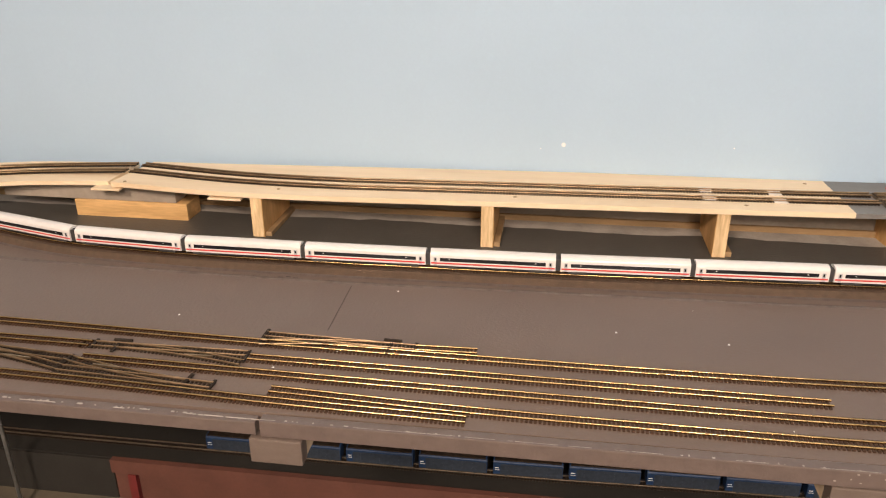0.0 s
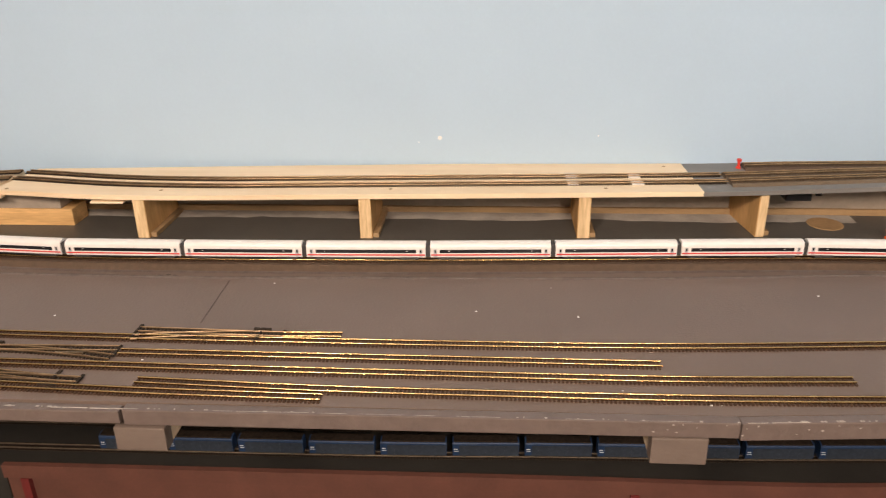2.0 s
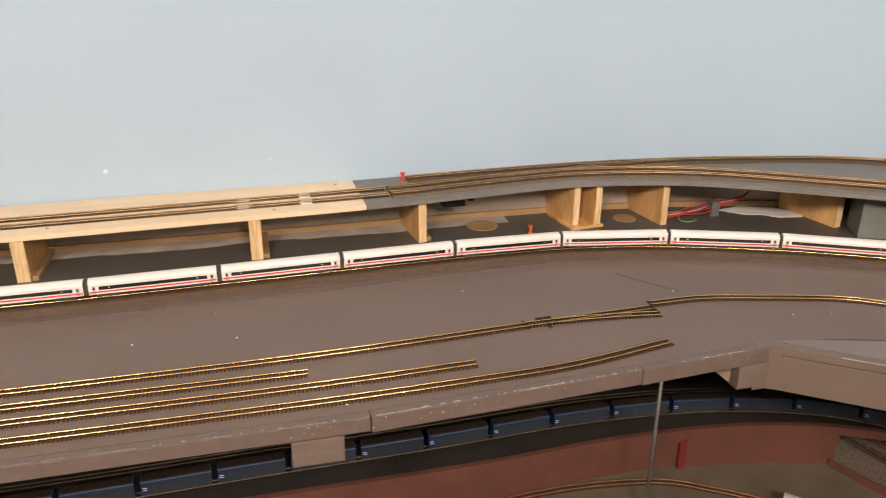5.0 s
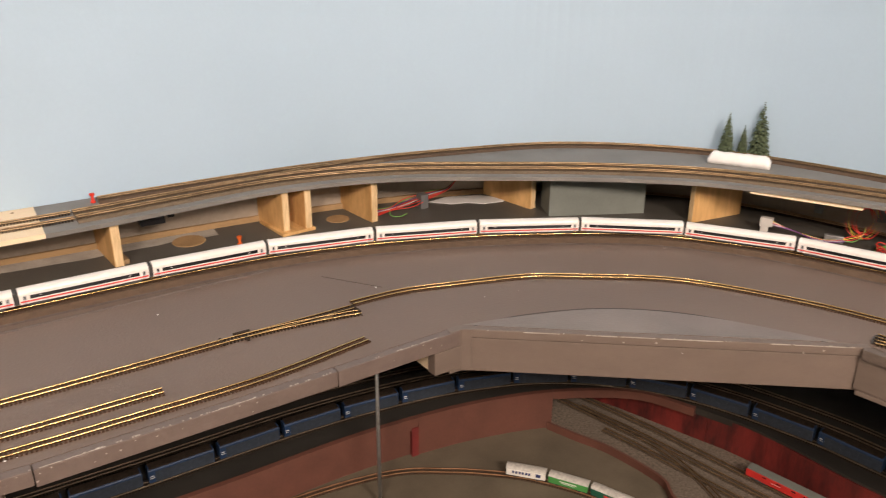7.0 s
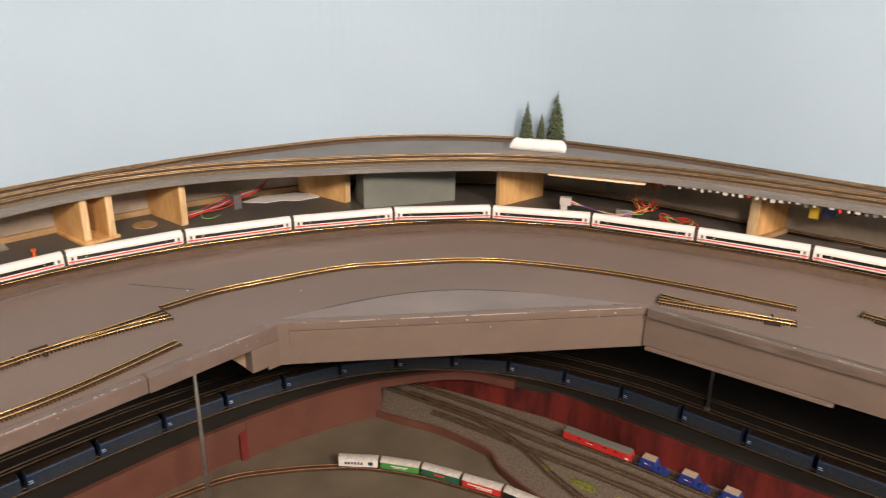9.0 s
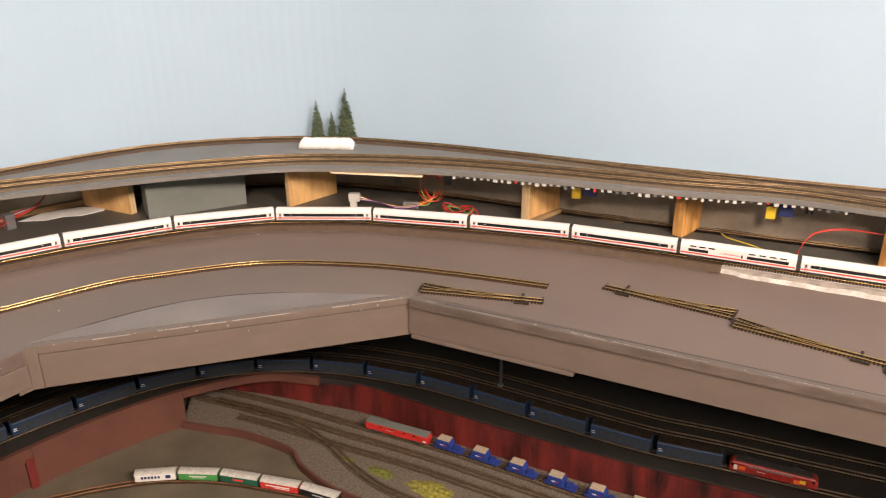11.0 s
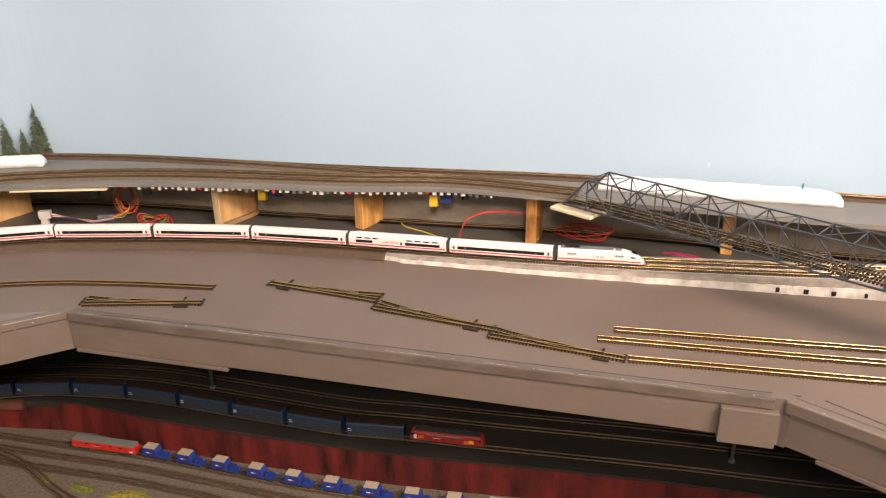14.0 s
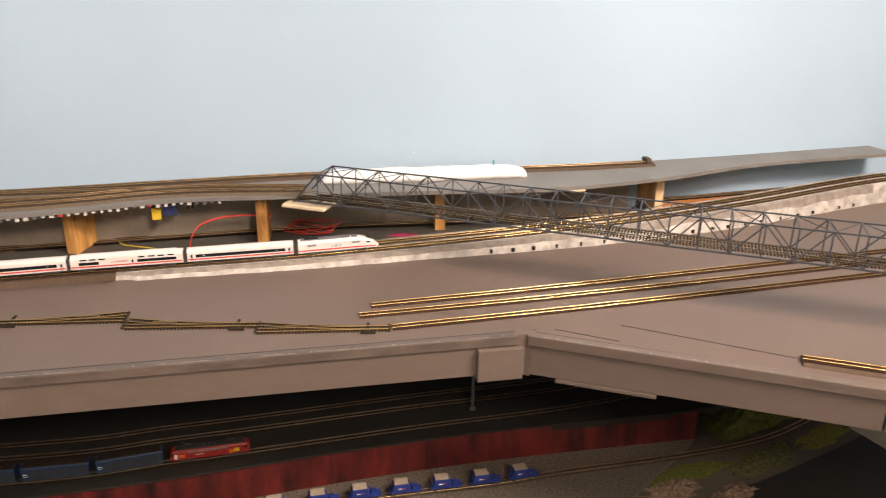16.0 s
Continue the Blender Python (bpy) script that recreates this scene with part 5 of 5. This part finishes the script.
def red_loco():
    t = thing("red_locomotive", "red electric locomotive with patterned side and roof gear", "locomotive")
    h = 0.060
    a = section(0.0088, 0.0048, 0.0225, 0.004)
    e = section(0.0080, 0.0048, 0.0175, 0.003)
    part("body", hull(bmesh.new(), [(-h, e), (-h + 0.004, a), (h - 0.004, a), (h, e)]), "deepred", t)
    side_panels(t, "pattern_panel", "pinorange", 0.028, 0.036, 0.0070, 0.0135, width=0.0088)
    side_panels(t, "pattern_panel", "yellow", 0.036, 0.044, 0.0090, 0.0150, width=0.0088)
    side_panels(t, "pattern_panel", "pinorange", -0.047, -0.038, 0.0095, 0.0150, width=0.0088)
    side_panels(t, "pattern_bar", "vanwhite", -0.054, -0.049, 0.0080, 0.0160, width=0.0088)
    side_panels(t, "pattern_bar", "vanwhite", -0.022, -0.010, 0.0118, 0.0128, width=0.0088)
    side_panels(t, "cab_window", "glassdark", -0.0585, -0.054, 0.0140, 0.0178, width=0.0088)
    side_panels(t, "cab_window", "glassdark", 0.052, 0.0555, 0.0140, 0.0178, width=0.0088)
    side_panels(t, "grille", "trainroof", -0.034, 0.026, 0.0168, 0.0188, width=0.0088)
    b = bmesh.new()
    box(b, -0.052, 0.052, -0.0068, 0.0068, 0.0218, 0.0233, None, 0.0005)
    for x in (-0.034, 0.034):
        box(b, x - 0.012, x + 0.012, -0.005, 0.005, 0.0225, 0.0236)
        cyl(b, (x - 0.010, 0, 0.0236), (x + 0.006, 0, 0.0275), 0.0005, n=5)
        cyl(b, (x + 0.006, 0, 0.0275), (x - 0.006, 0, 0.0290), 0.0005, n=5)
        box(b, x - 0.008, x - 0.005, -0.007, 0.007, 0.0286, 0.0294)
    for x in (-0.008, 0.0, 0.008):
        cyl(b, (x, -0.002, 0.0225), (x, -0.002, 0.0262), 0.0010, n=6)
    part("roof_gear", b, "bogie", t, "dark roof with pantographs")
    for x in (-0.036, 0.036):
        bogie(t, x)
    return t


s = BLUE.nearest(1.503, -0.148)
loco = red_loco()
loco.matrix_basis = seat_on(BLUE, s - 0.060, 0.03)
s -= 0.120 + 0.008
wagon = blue_wagon()
for k in range(25):
    m = seat_on(BLUE, s - 0.0475 - 0.003, 0.03)
    if k:
        copy_thing(wagon, m)
    else:
        wagon.matrix_basis = m
    s -= 0.1035

# red coach and hoppers in the yard
s = YR.nearest(1.277, 0.529)
red = thing("red_railcar", "bright red railcar with flat grey roof", "railcar")
a = section(0.0088, 0.0048, 0.0180, 0.001)
part("body", hull(bmesh.new(), [(-0.060, a), (0.056, a), (0.060, section(0.0080, 0.0048, 0.0160, 0.001))]), "redloco", red)
b = bmesh.new()
box(b, -0.060, 0.058, -0.0086, 0.0086, 0.0180, 0.0200, None, 0.0008)
part("roof", b, "greybox", red, "flat grey roof")
side_panels(red, "lettering_bar", "white", -0.020, -0.006, 0.0115, 0.0122, width=0.0088)
for x in (-0.034, -0.012, 0.012, 0.030):
    side_panels(red, "side_window", "glassdark", x, x + 0.006, 0.0140, 0.0158, width=0.0088)
side_panels(red, "headlamp_panel", "vanwhite", 0.050, 0.056, 0.0075, 0.0105, width=0.0088)
for x in (-0.040, 0.040):
    bogie(red, x)
red.matrix_basis = seat_on(YR, s + 0.060, 0.04)


def hopper():
    t = thing("hopper_wagon", "bright blue self-unloading hopper wagon with sand load", "hopper wagon", "blue hopper train")
    b = bmesh.new()
    hull(b, [(-0.022, section(0.0070, 0.0080, 0.0165, 0.0006)), (-0.019, section(0.0085, 0.0080, 0.0222, 0.0006)), (0.004, section(0.0085, 0.0080, 0.0222, 0.0006)), (0.008, section(0.0070, 0.0080, 0.0150, 0.0006))])
    part("tub", b, "hopperblue", t)
    b = bmesh.new()
    box(b, -0.0185, 0.0035, -0.0080, 0.0080, 0.0222, 0.0234, None, 0.0006)
    part("load", b, "sandload", t, "flat sand-coloured load")
    b = bmesh.new()
    box(b, -0.026, 0.026, -0.0070, 0.0070, 0.0045, 0.0080, None, 0.0005)
    box(b, 0.010, 0.019, -0.0060, 0.0060, 0.0080, 0.0125, None, 0.0008)
    part("frame", b, "hopperblue", t)
    side_panels(t, "marking_bar", "white", -0.013, -0.007, 0.0135, 0.0152, width=0.0085)
    side_panels(t, "marking_bar", "trainred", -0.006, -0.002, 0.0135, 0.0148, width=0.0085)
    b = bmesh.new()
    for dx in (-0.019, 0.019):
        for sy in (-1, 1):
            cyl(b, (dx, sy * 0.0042, 0.0030), (dx, sy * 0.0058, 0.0030), 0.0030, n=12)
        cyl(b, (dx, -0.005, 0.003), (dx, 0.005, 0.003), 0.001, n=6)
    box(b, -0.031, 0.031, -0.0012, 0.0012, 0.0040, 0.0055)
    part("wheels", b, "bogie", t)
    return t


s += 0.120 + 0.008
hop = hopper()
for k in range(16):
    m = seat_on(YR, s + 0.028, 0.019)
    if k:
        copy_thing(hop, m)
    else:
        hop.matrix_basis = m
    s += 0.0660


def van(body, label, marks):
    t = thing("goods_van", label, "goods van", "parked vans")
    h = 0.0315
    part("body", hull(bmesh.new(), [(-h, section(0.0085, 0.0045, 0.0190, 0.003)), (h, section(0.0085, 0.0045, 0.0190, 0.003))]), body, t)
    b = bmesh.new()
    hull(b, [(-h - 0.0006, [(-0.0090, 0.0166), (-0.0070, 0.0186), (-0.003, 0.0200), (0.003, 0.0200), (0.0070, 0.0186), (0.0090, 0.0166)]), (h + 0.0006, [(-0.0090, 0.0166), (-0.0070, 0.0186), (-0.003, 0.0200), (0.003, 0.0200), (0.0070, 0.0186), (0.0090, 0.0166)])])
    part("roof", b, "vanroof", t, "curved silver-grey roof")
    for x0, x1, z0, z1, c in marks:
        side_panels(t, "marking_bar", c, x0, x1, z0, z1, width=0.0085)
    b = bmesh.new()
    box(b, -h, h, -0.0070, 0.0070, 0.0030, 0.0046)
    box(b, -h - 0.004, h + 0.004, -0.0012, 0.0012, 0.0036, 0.0050)
    for dx in (-0.018, 0.018):
        for sy in (-1, 1):
            cyl(b, (dx, sy * 0.0042, 0.0030), (dx, sy * 0.0058, 0.0030), 0.0030, n=12)
    part("underframe", b, "bogie", t)
    return t


s = LOOP.nearest(0.958, 0.737)
for body, label, marks in (
    ("vanwhite", "cream-white goods van with navy marking bars", [(-0.022 + k * 0.0052, -0.0185 + k * 0.0052, 0.0092, 0.0138, "navy") for k in range(6)] + [(0.016, 0.024, 0.0085, 0.0145, "navy")]),
    ("green", "green goods van with pale marking bars", [(-0.014, 0.014, 0.0112, 0.0128, "vanwhite"), (-0.010, 0.010, 0.0090, 0.0098, "vanwhite")]),
    ("darkgreen", "dark green goods van with red marking", [(-0.010, 0.008, 0.0095, 0.0128, "trainred")]),
    ("redloco", "red goods van with white marking bars", [(-0.022, 0.018, 0.0105, 0.0128, "vanwhite"), (-0.008, 0.018, 0.0080, 0.0092, "vanwhite")]),
    ("black", "black goods van at the train end", [(-0.010, 0.010, 0.0100, 0.0120, "traingrey")]),
):
    v = van(body, label, marks)
    v.matrix_basis = seat_on(LOOP, s + 0.034, 0.018)
    s += 0.0695

# ---- things on the raised deck ----
def spruce(x, y, z, h, seed):
    t = thing("model_spruce", "small dark green model spruce tree", "model tree", "spruce trees")
    rng = random.Random(seed)
    part("trunk", cyl(bmesh.new(), (x, y, z), (x, y, z + h * 0.97), h * 0.018, h * 0.003, 7), "bark", t)
    verts, faces = [], []
    k = 0
    zz = 0.06
    while zz < 1.0:
        r = h * 0.205 * (1 - zz) ** 0.66 + h * 0.004
        cnt = max(7, int(30 * (1 - zz) + 7))
        for i in range(cnt):
            a = rng.uniform(0, 2 * math.pi)
            rr = r * rng.uniform(0.55, 1.18)
            dz = -rr * rng.uniform(0.10, 0.50)
            tip = Vector((x + rr * math.cos(a), y + rr * math.sin(a), z + zz * h + dz))
            base = Vector((x, y, z + zz * h + h * 0.01))
            sd = Vector((-math.sin(a), math.cos(a), 0)) * (rr * 0.17 + 0.0005)
            mid = base.lerp(tip, 0.62)
            up = Vector((0, 0, rr * 0.14))
            b = len(verts)
            verts += [base, mid + sd, tip, mid - sd, mid + up]
            faces += [(b, b + 1, b + 4), (b + 1, b + 2, b + 4), (b + 2, b + 3, b + 4), (b + 3, b, b + 4)]
        zz += 0.040
    me = bpy.data.meshes.new("crown")
    me.from_pydata(verts, [], faces)
    me.materials.append(M["needle"])
    ob = new("crown", me)
    ob.parent = t


def foam_block(name, label, p, q, w, h, z, seed, taper=0.6):
    m, ln = along(p, q, z)
    bm = bmesh.new()
    rows = []
    n = 26
    for k in range(n + 1):
        u = k / n
        e = min(1.0, 9 * u + 0.45, 7 * (1 - u) + taper * 0.6)
        hh = h * (0.95 + 0.10 * noise.noise((u * 7 + seed, 0, 0))) * e
        ww = w * (0.92 + 0.16 * noise.noise((u * 6, seed, 2)))
        ring = []
        for y, zz in ((-0.5, 0.0), (-0.52, 0.45), (-0.42, 0.86), (-0.2, 1.0), (0.2, 1.0), (0.42, 0.88), (0.5, 0.4), (0.5, 0.0)):
            j = 0.05 * noise.noise((u * 22, y * 9 + seed, zz * 5))
            ring.append(bm.verts.new(m @ Vector((u * ln + j * 0.01, (y + j) * ww, max(0.0, zz + (j if zz > 0 else 0)) * hh))))
        rows.append(ring)
    for a, b in zip(rows, rows[1:]):
        for k in range(8):
            bm.faces.new((a[k], a[(k + 1) % 8], b[(k + 1) % 8], b[k]))
    bm.faces.new(rows[0][::-1])
    bm.faces.new(rows[-1])
    bmesh.ops.recalc_face_normals(bm, faces=bm.faces)
    return tagged(part(name, bm, "foam", smooth=True), label, "foam block")


foam_block("foam_block", "small white plaster block beside the deck track", (1.430, 0.812), (1.486, 0.726), 0.028, 0.0195, 0.0885, 3, 0.9)
for x, y, h, sd in ((1.492, 0.828, 0.078, 1), (1.512, 0.808, 0.056, 2), (1.530, 0.788, 0.100, 3)):
    spruce(x, y, 0.0885, h, sd)
foam_block("foam_rock", "long white plaster rock form on the deck", (1.752, -0.243), (1.816, -0.600), 0.048, 0.0190, 0.0938, 9, 1.0)


def push_pin(x, y, z, material, label):
    t = thing("push_pin", label, "push pin", "push pins")
    b = bmesh.new()
    cyl(b, (x, y, z), (x, y, z + 0.003), 0.0039, 0.0036, 12)
    cyl(b, (x, y, z + 0.003), (x, y, z + 0.011), 0.0021, 0.0024, 12)
    cyl(b, (x, y, z + 0.011), (x, y, z + 0.0145), 0.0036, 0.0039, 12)
    part("grip", b, material, t, smooth=False)


push_pin(0.462, 1.150, 0.0735, "pinred", "red plastic push pin on the deck edge")
push_pin(0.653, 1.052, 0.0, "pinorange", "orange plastic push pin standing on the table")
tagged(part("map_pin", cyl(bmesh.new(), (1.808, -0.545, 0.106), (1.808, -0.545, 0.121), 0.0012, 0.0016, 8), "teal"), "tiny teal pin in the plaster rock", "pin")

# screws in the plywood
for x, y in ((-0.640, 1.050), (-0.40, 1.045), (-0.06, 1.052), (0.25, 1.056), (0.352, 1.160)):
    z = FRONT.at(FRONT.nearest(x, 1.03))[0].z + 0.0004
    tagged(part("screw_head", cyl(bmesh.new(), (x, y, z - 0.001), (x, y, z + 0.0006), 0.0032, 0.0026, 10), "lath"), "countersunk screw head in the plywood deck", "screw", "deck screws")

# terminal tabs hanging under the deck edge
tabs = thing("terminal_strip", "row of white terminal tabs under the deck edge", "terminal strip")
sa, sb = FRONT.nearest(1.455, 0.50), FRONT.nearest(1.66, -0.10)
part("strip", sweep(bmesh.new(), FRONT, [(0.005, -0.0096), (0.016, -0.0096), (0.016, -0.0068), (0.005, -0.0068)], sa, sb, 0.02), "black", tabs)
k = 0
tabrng = random.Random(31)
s = sa
while s < sb:
    q, d = FRONT.at(s)
    m = Matrix.Translation(FRONT.side(s, 0.0045)) @ pose(0, 0, 0, 0, 0, math.degrees(math.atan2(d.y, d.x)))
    b = bmesh.new()
    w = tabrng.uniform(0.0018, 0.0036)
    box(b, -w, w, -0.0030, 0.004, -0.0096 - tabrng.uniform(0.0, 0.0035), -0.0070, m, 0.0003)
    if tabrng.random() > 0.12:
        part("tab", b, tabrng.choice(("nylon", "nylon", "nylon", "clip")) if k % 11 else "pinred", tabs)
    else:
        b.free()
    s += 0.0118
    k += 1


def motor(x, y, ang, label):
    z = under(x, y)
    t = thing("point_motor", label, "point motor", "point motors")
    m = pose(x, y, 0, 0, 0, ang)
    b = bmesh.new()
    box(b, -0.007, 0.007, 0.0, 0.012, z - 0.032, z - 0.012, m, 0.001)
    part("coil_housing", b, "yellow", t, "yellow coil housing")
    b = bmesh.new()
    box(b, 0.011, 0.032, 0.0, 0.016, z - 0.026, z - 0.008, m, 0.001)
    part("blue_housing", b, "navy", t)
    b = bmesh.new()
    box(b, -0.014, 0.058, 0.002, 0.018, z - 0.0042, z, m)
    for q in (0.012, 0.048, 0.055):
        box(b, q, q + 0.004, 0.001, 0.012, z - 0.018, z - 0.004, m)
    box(b, -0.008, 0.008, 0.001, 0.011, z - 0.0121, z - 0.004, m)
    part("frame", b, "black", t)


motor(1.568, 0.300, -72, "yellow and blue point motor under the deck")
motor(1.656, 0.012, -72, "yellow and blue point motor under the deck")
z = under(0.55, 1.06)
t = thing("point_motor", "black point motor hanging under the deck", "point motor", "point motors")
b = bmesh.new()
box(b, 0.515, 0.552, 1.085, 1.11, z - 0.024, z - 0.003, None, 0.0015)
box(b, 0.556, 0.566, 1.085, 1.10, z - 0.016, z - 0.003, None, 0.001)
part("housing", b, "black", t)
b = bmesh.new()
box(b, 0.508, 0.572, 1.082, 1.112, z - 0.0032, z)
part("bracket", b, "bogie", t)

# thin pale stick and card scraps under the deck
m, ln = along((1.372, 0.672), (1.448, 0.53))
b = bmesh.new()
box(b, 0, ln, -0.008, 0.004, 0.0782, 0.0808, m, 0.0006)
tagged(part("paper_strip", b, "plywood"), "pale wooden strip under the deck edge", "strip")
m, ln = along((1.742, -0.56), (1.760, -0.70))
b = bmesh.new()
box(b, 0, ln, -0.014, 0.004, 0.0842, 0.0870, m, 0.0006)
tagged(part("paper_strip", b, "plywood"), "pale wooden strip under the deck edge", "strip")

# access holes in the table: flat discs, lit or dark inside put into colour
for x, y, rx, ang in ((0.587, 1.106, 0.026, 0), (0.835, 1.085, 0.020, -10), (1.652, 0.268, 0.026, 0), (1.716, 0.080, 0.028, 0)):
    tagged(part("access_hole", cyl(bmesh.new(), (x, y, 0.0002), (x, y, 0.0012), rx, rx * 0.98, 28), "holewood" if x < 1.5 else "cork"), "flat disc on the table coloured as a round cable hole", "hole plate", "hole plates", "structure")

# wiring under the deck
loom = thing("red_cable_loop", "loosely coiled red wires hanging under the deck", "cable")
rng = random.Random(11)
for k in range(7):
    cx, cy = 1.512 + rng.uniform(-0.006, 0.006), 0.560 + rng.uniform(-0.010, 0.010)
    r = rng.uniform(0.016, 0.024)
    ang = rng.uniform(0.9, 1.5)
    pts = []
    for i in range(15):
        a = -1.2 + i * 2 * math.pi / 14
        pts.append((cx + r * math.cos(a) * 0.35, cy - r * math.cos(a) * 0.8, 0.040 + 1.35 * r * math.sin(a) * 1.0))
    wire("loop", pts, 0.0010, "wirered" if k % 4 else "wireyellow", loom)
for k in range(6):
    cx, cy = 1.505 + rng.uniform(-0.005, 0.005), 0.495 + rng.uniform(-0.008, 0.008)
    r = rng.uniform(0.020, 0.036)
    pts = [(cx + r * 0.55 * math.cos(a), cy + r * math.sin(a), 0.0035 + k * 0.0018 + 0.004 * math.sin(a * 2 + k)) for a in np.linspace(0.6, 6.6, 16)]
    wire("loop", pts, 0.0010, "wirered" if k % 4 else "wiregreen", loom)
plug = thing("cable_plug", "white nylon plug with coloured wires lying on the table", "cable plug")
b = bmesh.new()
m = pose(1.425, 0.672, 0.0, 0, 0, -58)
box(b, -0.010, 0.010, -0.006, 0.006, 0.012, 0.026, m, 0.001)
box(b, -0.008, 0.004, -0.005, 0.005, 0.0, 0.0122, m, 0.001)
part("housing", b, "nylon", plug)
for k, c in enumerate(("wireviolet", "wirewhite", "wireviolet", "wirered", "wirewhite", "wireyellow", "black")):
    j = (k - 3) * 0.0022
    wire("lead", [(1.430, 0.664, 0.018 + j * 0.6), (1.448, 0.640 + j, 0.010), (1.458, 0.612 + j * 1.5, 0.003 + k * 0.0006), (1.470, 0.588 + j, 0.004), (1.482, 0.572 + j, 0.008)], 0.0009, c, plug)
b = bmesh.new()
box(b, -0.014, 0.014, -0.004, 0.004, 0.001, 0.013, pose(1.480, 0.585, 0, 0, 0, -60), 0.001)
part("splice_tape", b, "steel", plug)
for k, c in enumerate(("wiregreen", "wirered", "wireyellow", "wirered")):
    j = (k - 1.5) * 0.0022
    wire("lead", [(1.483, 0.575 + j, 0.007), (1.495, 0.562 + j, 0.011 + j), (1.505, 0.553, 0.020), (1.512, 0.556, 0.030)], 0.0009, c, plug)
for x, y in ((1.512, 0.640), (1.560, 0.560)):
    b = bmesh.new()
    box(b, -0.007, 0.007, -0.007, 0.007, 0.030, under(1.47, 0.5) + 0.0002, pose(x, y, 0, 0, 0, -60), 0.001)
    tagged(part("cable_clamp", b, "clip"), "grey cable clamp hanging under the deck", "cable clamp", "cable clamps")
bund = thing("cable_bundle", "bundle of red and coloured wires beside the posts", "cable")
for k, c in enumerate(("wirered", "wirered", "wirered", "wirewhite", "wireviolet", "wirered", "wiregreen")):
    j = (k - 3) * 0.0028
    wire("lead", [(0.895, 1.060 + j, 0.006 + k * 0.001), (0.930, 1.068 + j, 0.008), (0.965, 1.072 + j * 2.2, 0.010 + 0.003 * (k % 3)), (1.005, 1.070 + j, 0.017 + k * 0.0012), (1.040, 1.064 + j * 0.6, 0.028), (1.06, 1.06, 0.045)], 0.0008, c, bund)
wire("lead", [(0.925, 1.064, 0.008), (0.918, 1.046, 0.004), (0.930, 1.036, 0.003), (0.948, 1.042, 0.004)], 0.0009, "wiregreen", bund)
b = bmesh.new()
box(b, 0.985, 1.000, 1.058, 1.076, 0.0, 0.026, None, 0.001)
part("clip", b, "clip", bund)
arc = thing("red_wire", "red wire arching up from the table to the deck", "wire")
for j in (0.0, 0.004):
    wire("wire", [(1.655 + j, -0.035, 0.0), (1.655 + j, -0.040, 0.022), (1.668 + j, -0.052, 0.040), (1.69 + j, -0.085, 0.047), (1.70, -0.13, 0.048), (1.705, -0.165, 0.046)], 0.0012, "wirered", arc)
yw = thing("yellow_wire", "yellow wire lying beside the cable hole", "wire")
wire("wire", [(1.688, 0.092, 0.0015), (1.675, 0.078, 0.0012), (1.668, 0.060, 0.002), (1.664, 0.035, 0.0012), (1.654, 0.008, 0.0012), (1.645, -0.01, 0.0012)], 0.0012, "wireyellow", yw)
coil = thing("red_wire_coil", "thin dark red wire coil on the table under the bridge", "wire")
for k in range(4):
    r = 0.032 + 0.006 * k
    wire("turn", [(1.745 + r * 0.45 * math.cos(a), -0.225 + r * math.sin(a), 0.012 + 0.008 * math.sin(a + k) + k * 0.001) for a in np.linspace(0, 6.3, 16)], 0.0008, "wirered", coil)
mound("pink_scrap", "small magenta scrap on the table floor", "scrap", 1.724, -0.383, 0.010, 0.035, 0.003, 0.0, "pink", 21)

# hidden tracks at the back under the deck
HB = Path([tuple(WALL.side(s, -0.035)) for s in np.linspace(WALL.nearest(1.30, 1.03), WALL.nearest(1.93, -0.86), 24)])
track("dull hidden track at the back under the deck", HB, "oldrail", "sleeper_dark", group="hidden tracks", bed=(0.012, 0.0003, "cork_track"), z=0.0006)

# rear ledge with a track at the far end of the wall
LW = Path([tuple(WALL.side(s, -0.0005))[:2] for s in np.linspace(WALL.nearest(1.925, -0.84), WALL.nearest(2.12, -1.50), 16)])
ledge = thing("rear_ledge", "low brown ledge with orange lath along the wall", "ledge")
part("board", sweep(bmesh.new(), LW, [(-0.036, 0.0), (-0.001, 0.0), (-0.001, 0.0165), (-0.036, 0.0165)], step=0.03), "cork_track", ledge)
part("lath", sweep(bmesh.new(), LW, [(-0.041, 0.0), (-0.0362, 0.0), (-0.0362, 0.0195), (-0.041, 0.0195)], step=0.03), "orangelath", ledge, "orange-stained lath")
track("dull track on the rear ledge by the wall", Path([(*tuple(LW.side(s, -0.019))[:2], 0.0166) for s in np.linspace(0.01, LW.length - 0.01, 16)]), "oldrail", "sleeper_dark", group="hidden tracks")

# pencil note beside the roadbed
for k, (x, y) in enumerate(((-0.352, 0.897), (-0.342, 0.899), (-0.332, 0.897))):
    b = bmesh.new()
    box(b, x - 0.003, x + 0.003, y - 0.0008, y + 0.0008, 0.0, 0.0004, None)
    tagged(part("pencil_mark", b, "ink"), "dark pencil mark bar on the table", "pencil mark", "pencil marks")

# torn pale sheet behind the posts
bm = bmesh.new()
rng = random.Random(5)
outline = [(1.015, 1.085), (1.045, 1.052), (1.075, 1.045), (1.10, 1.028), (1.135, 1.02), (1.15, 1.035), (1.12, 1.075), (1.06, 1.095)]
prism(bm, [(x + rng.uniform(-0.003, 0.003), y + rng.uniform(-0.003, 0.003)) for x, y in outline], 0.0004, 0.0012)
tagged(part("paper_scrap", bm, "white"), "torn white paper sheet on the table under the deck", "paper")
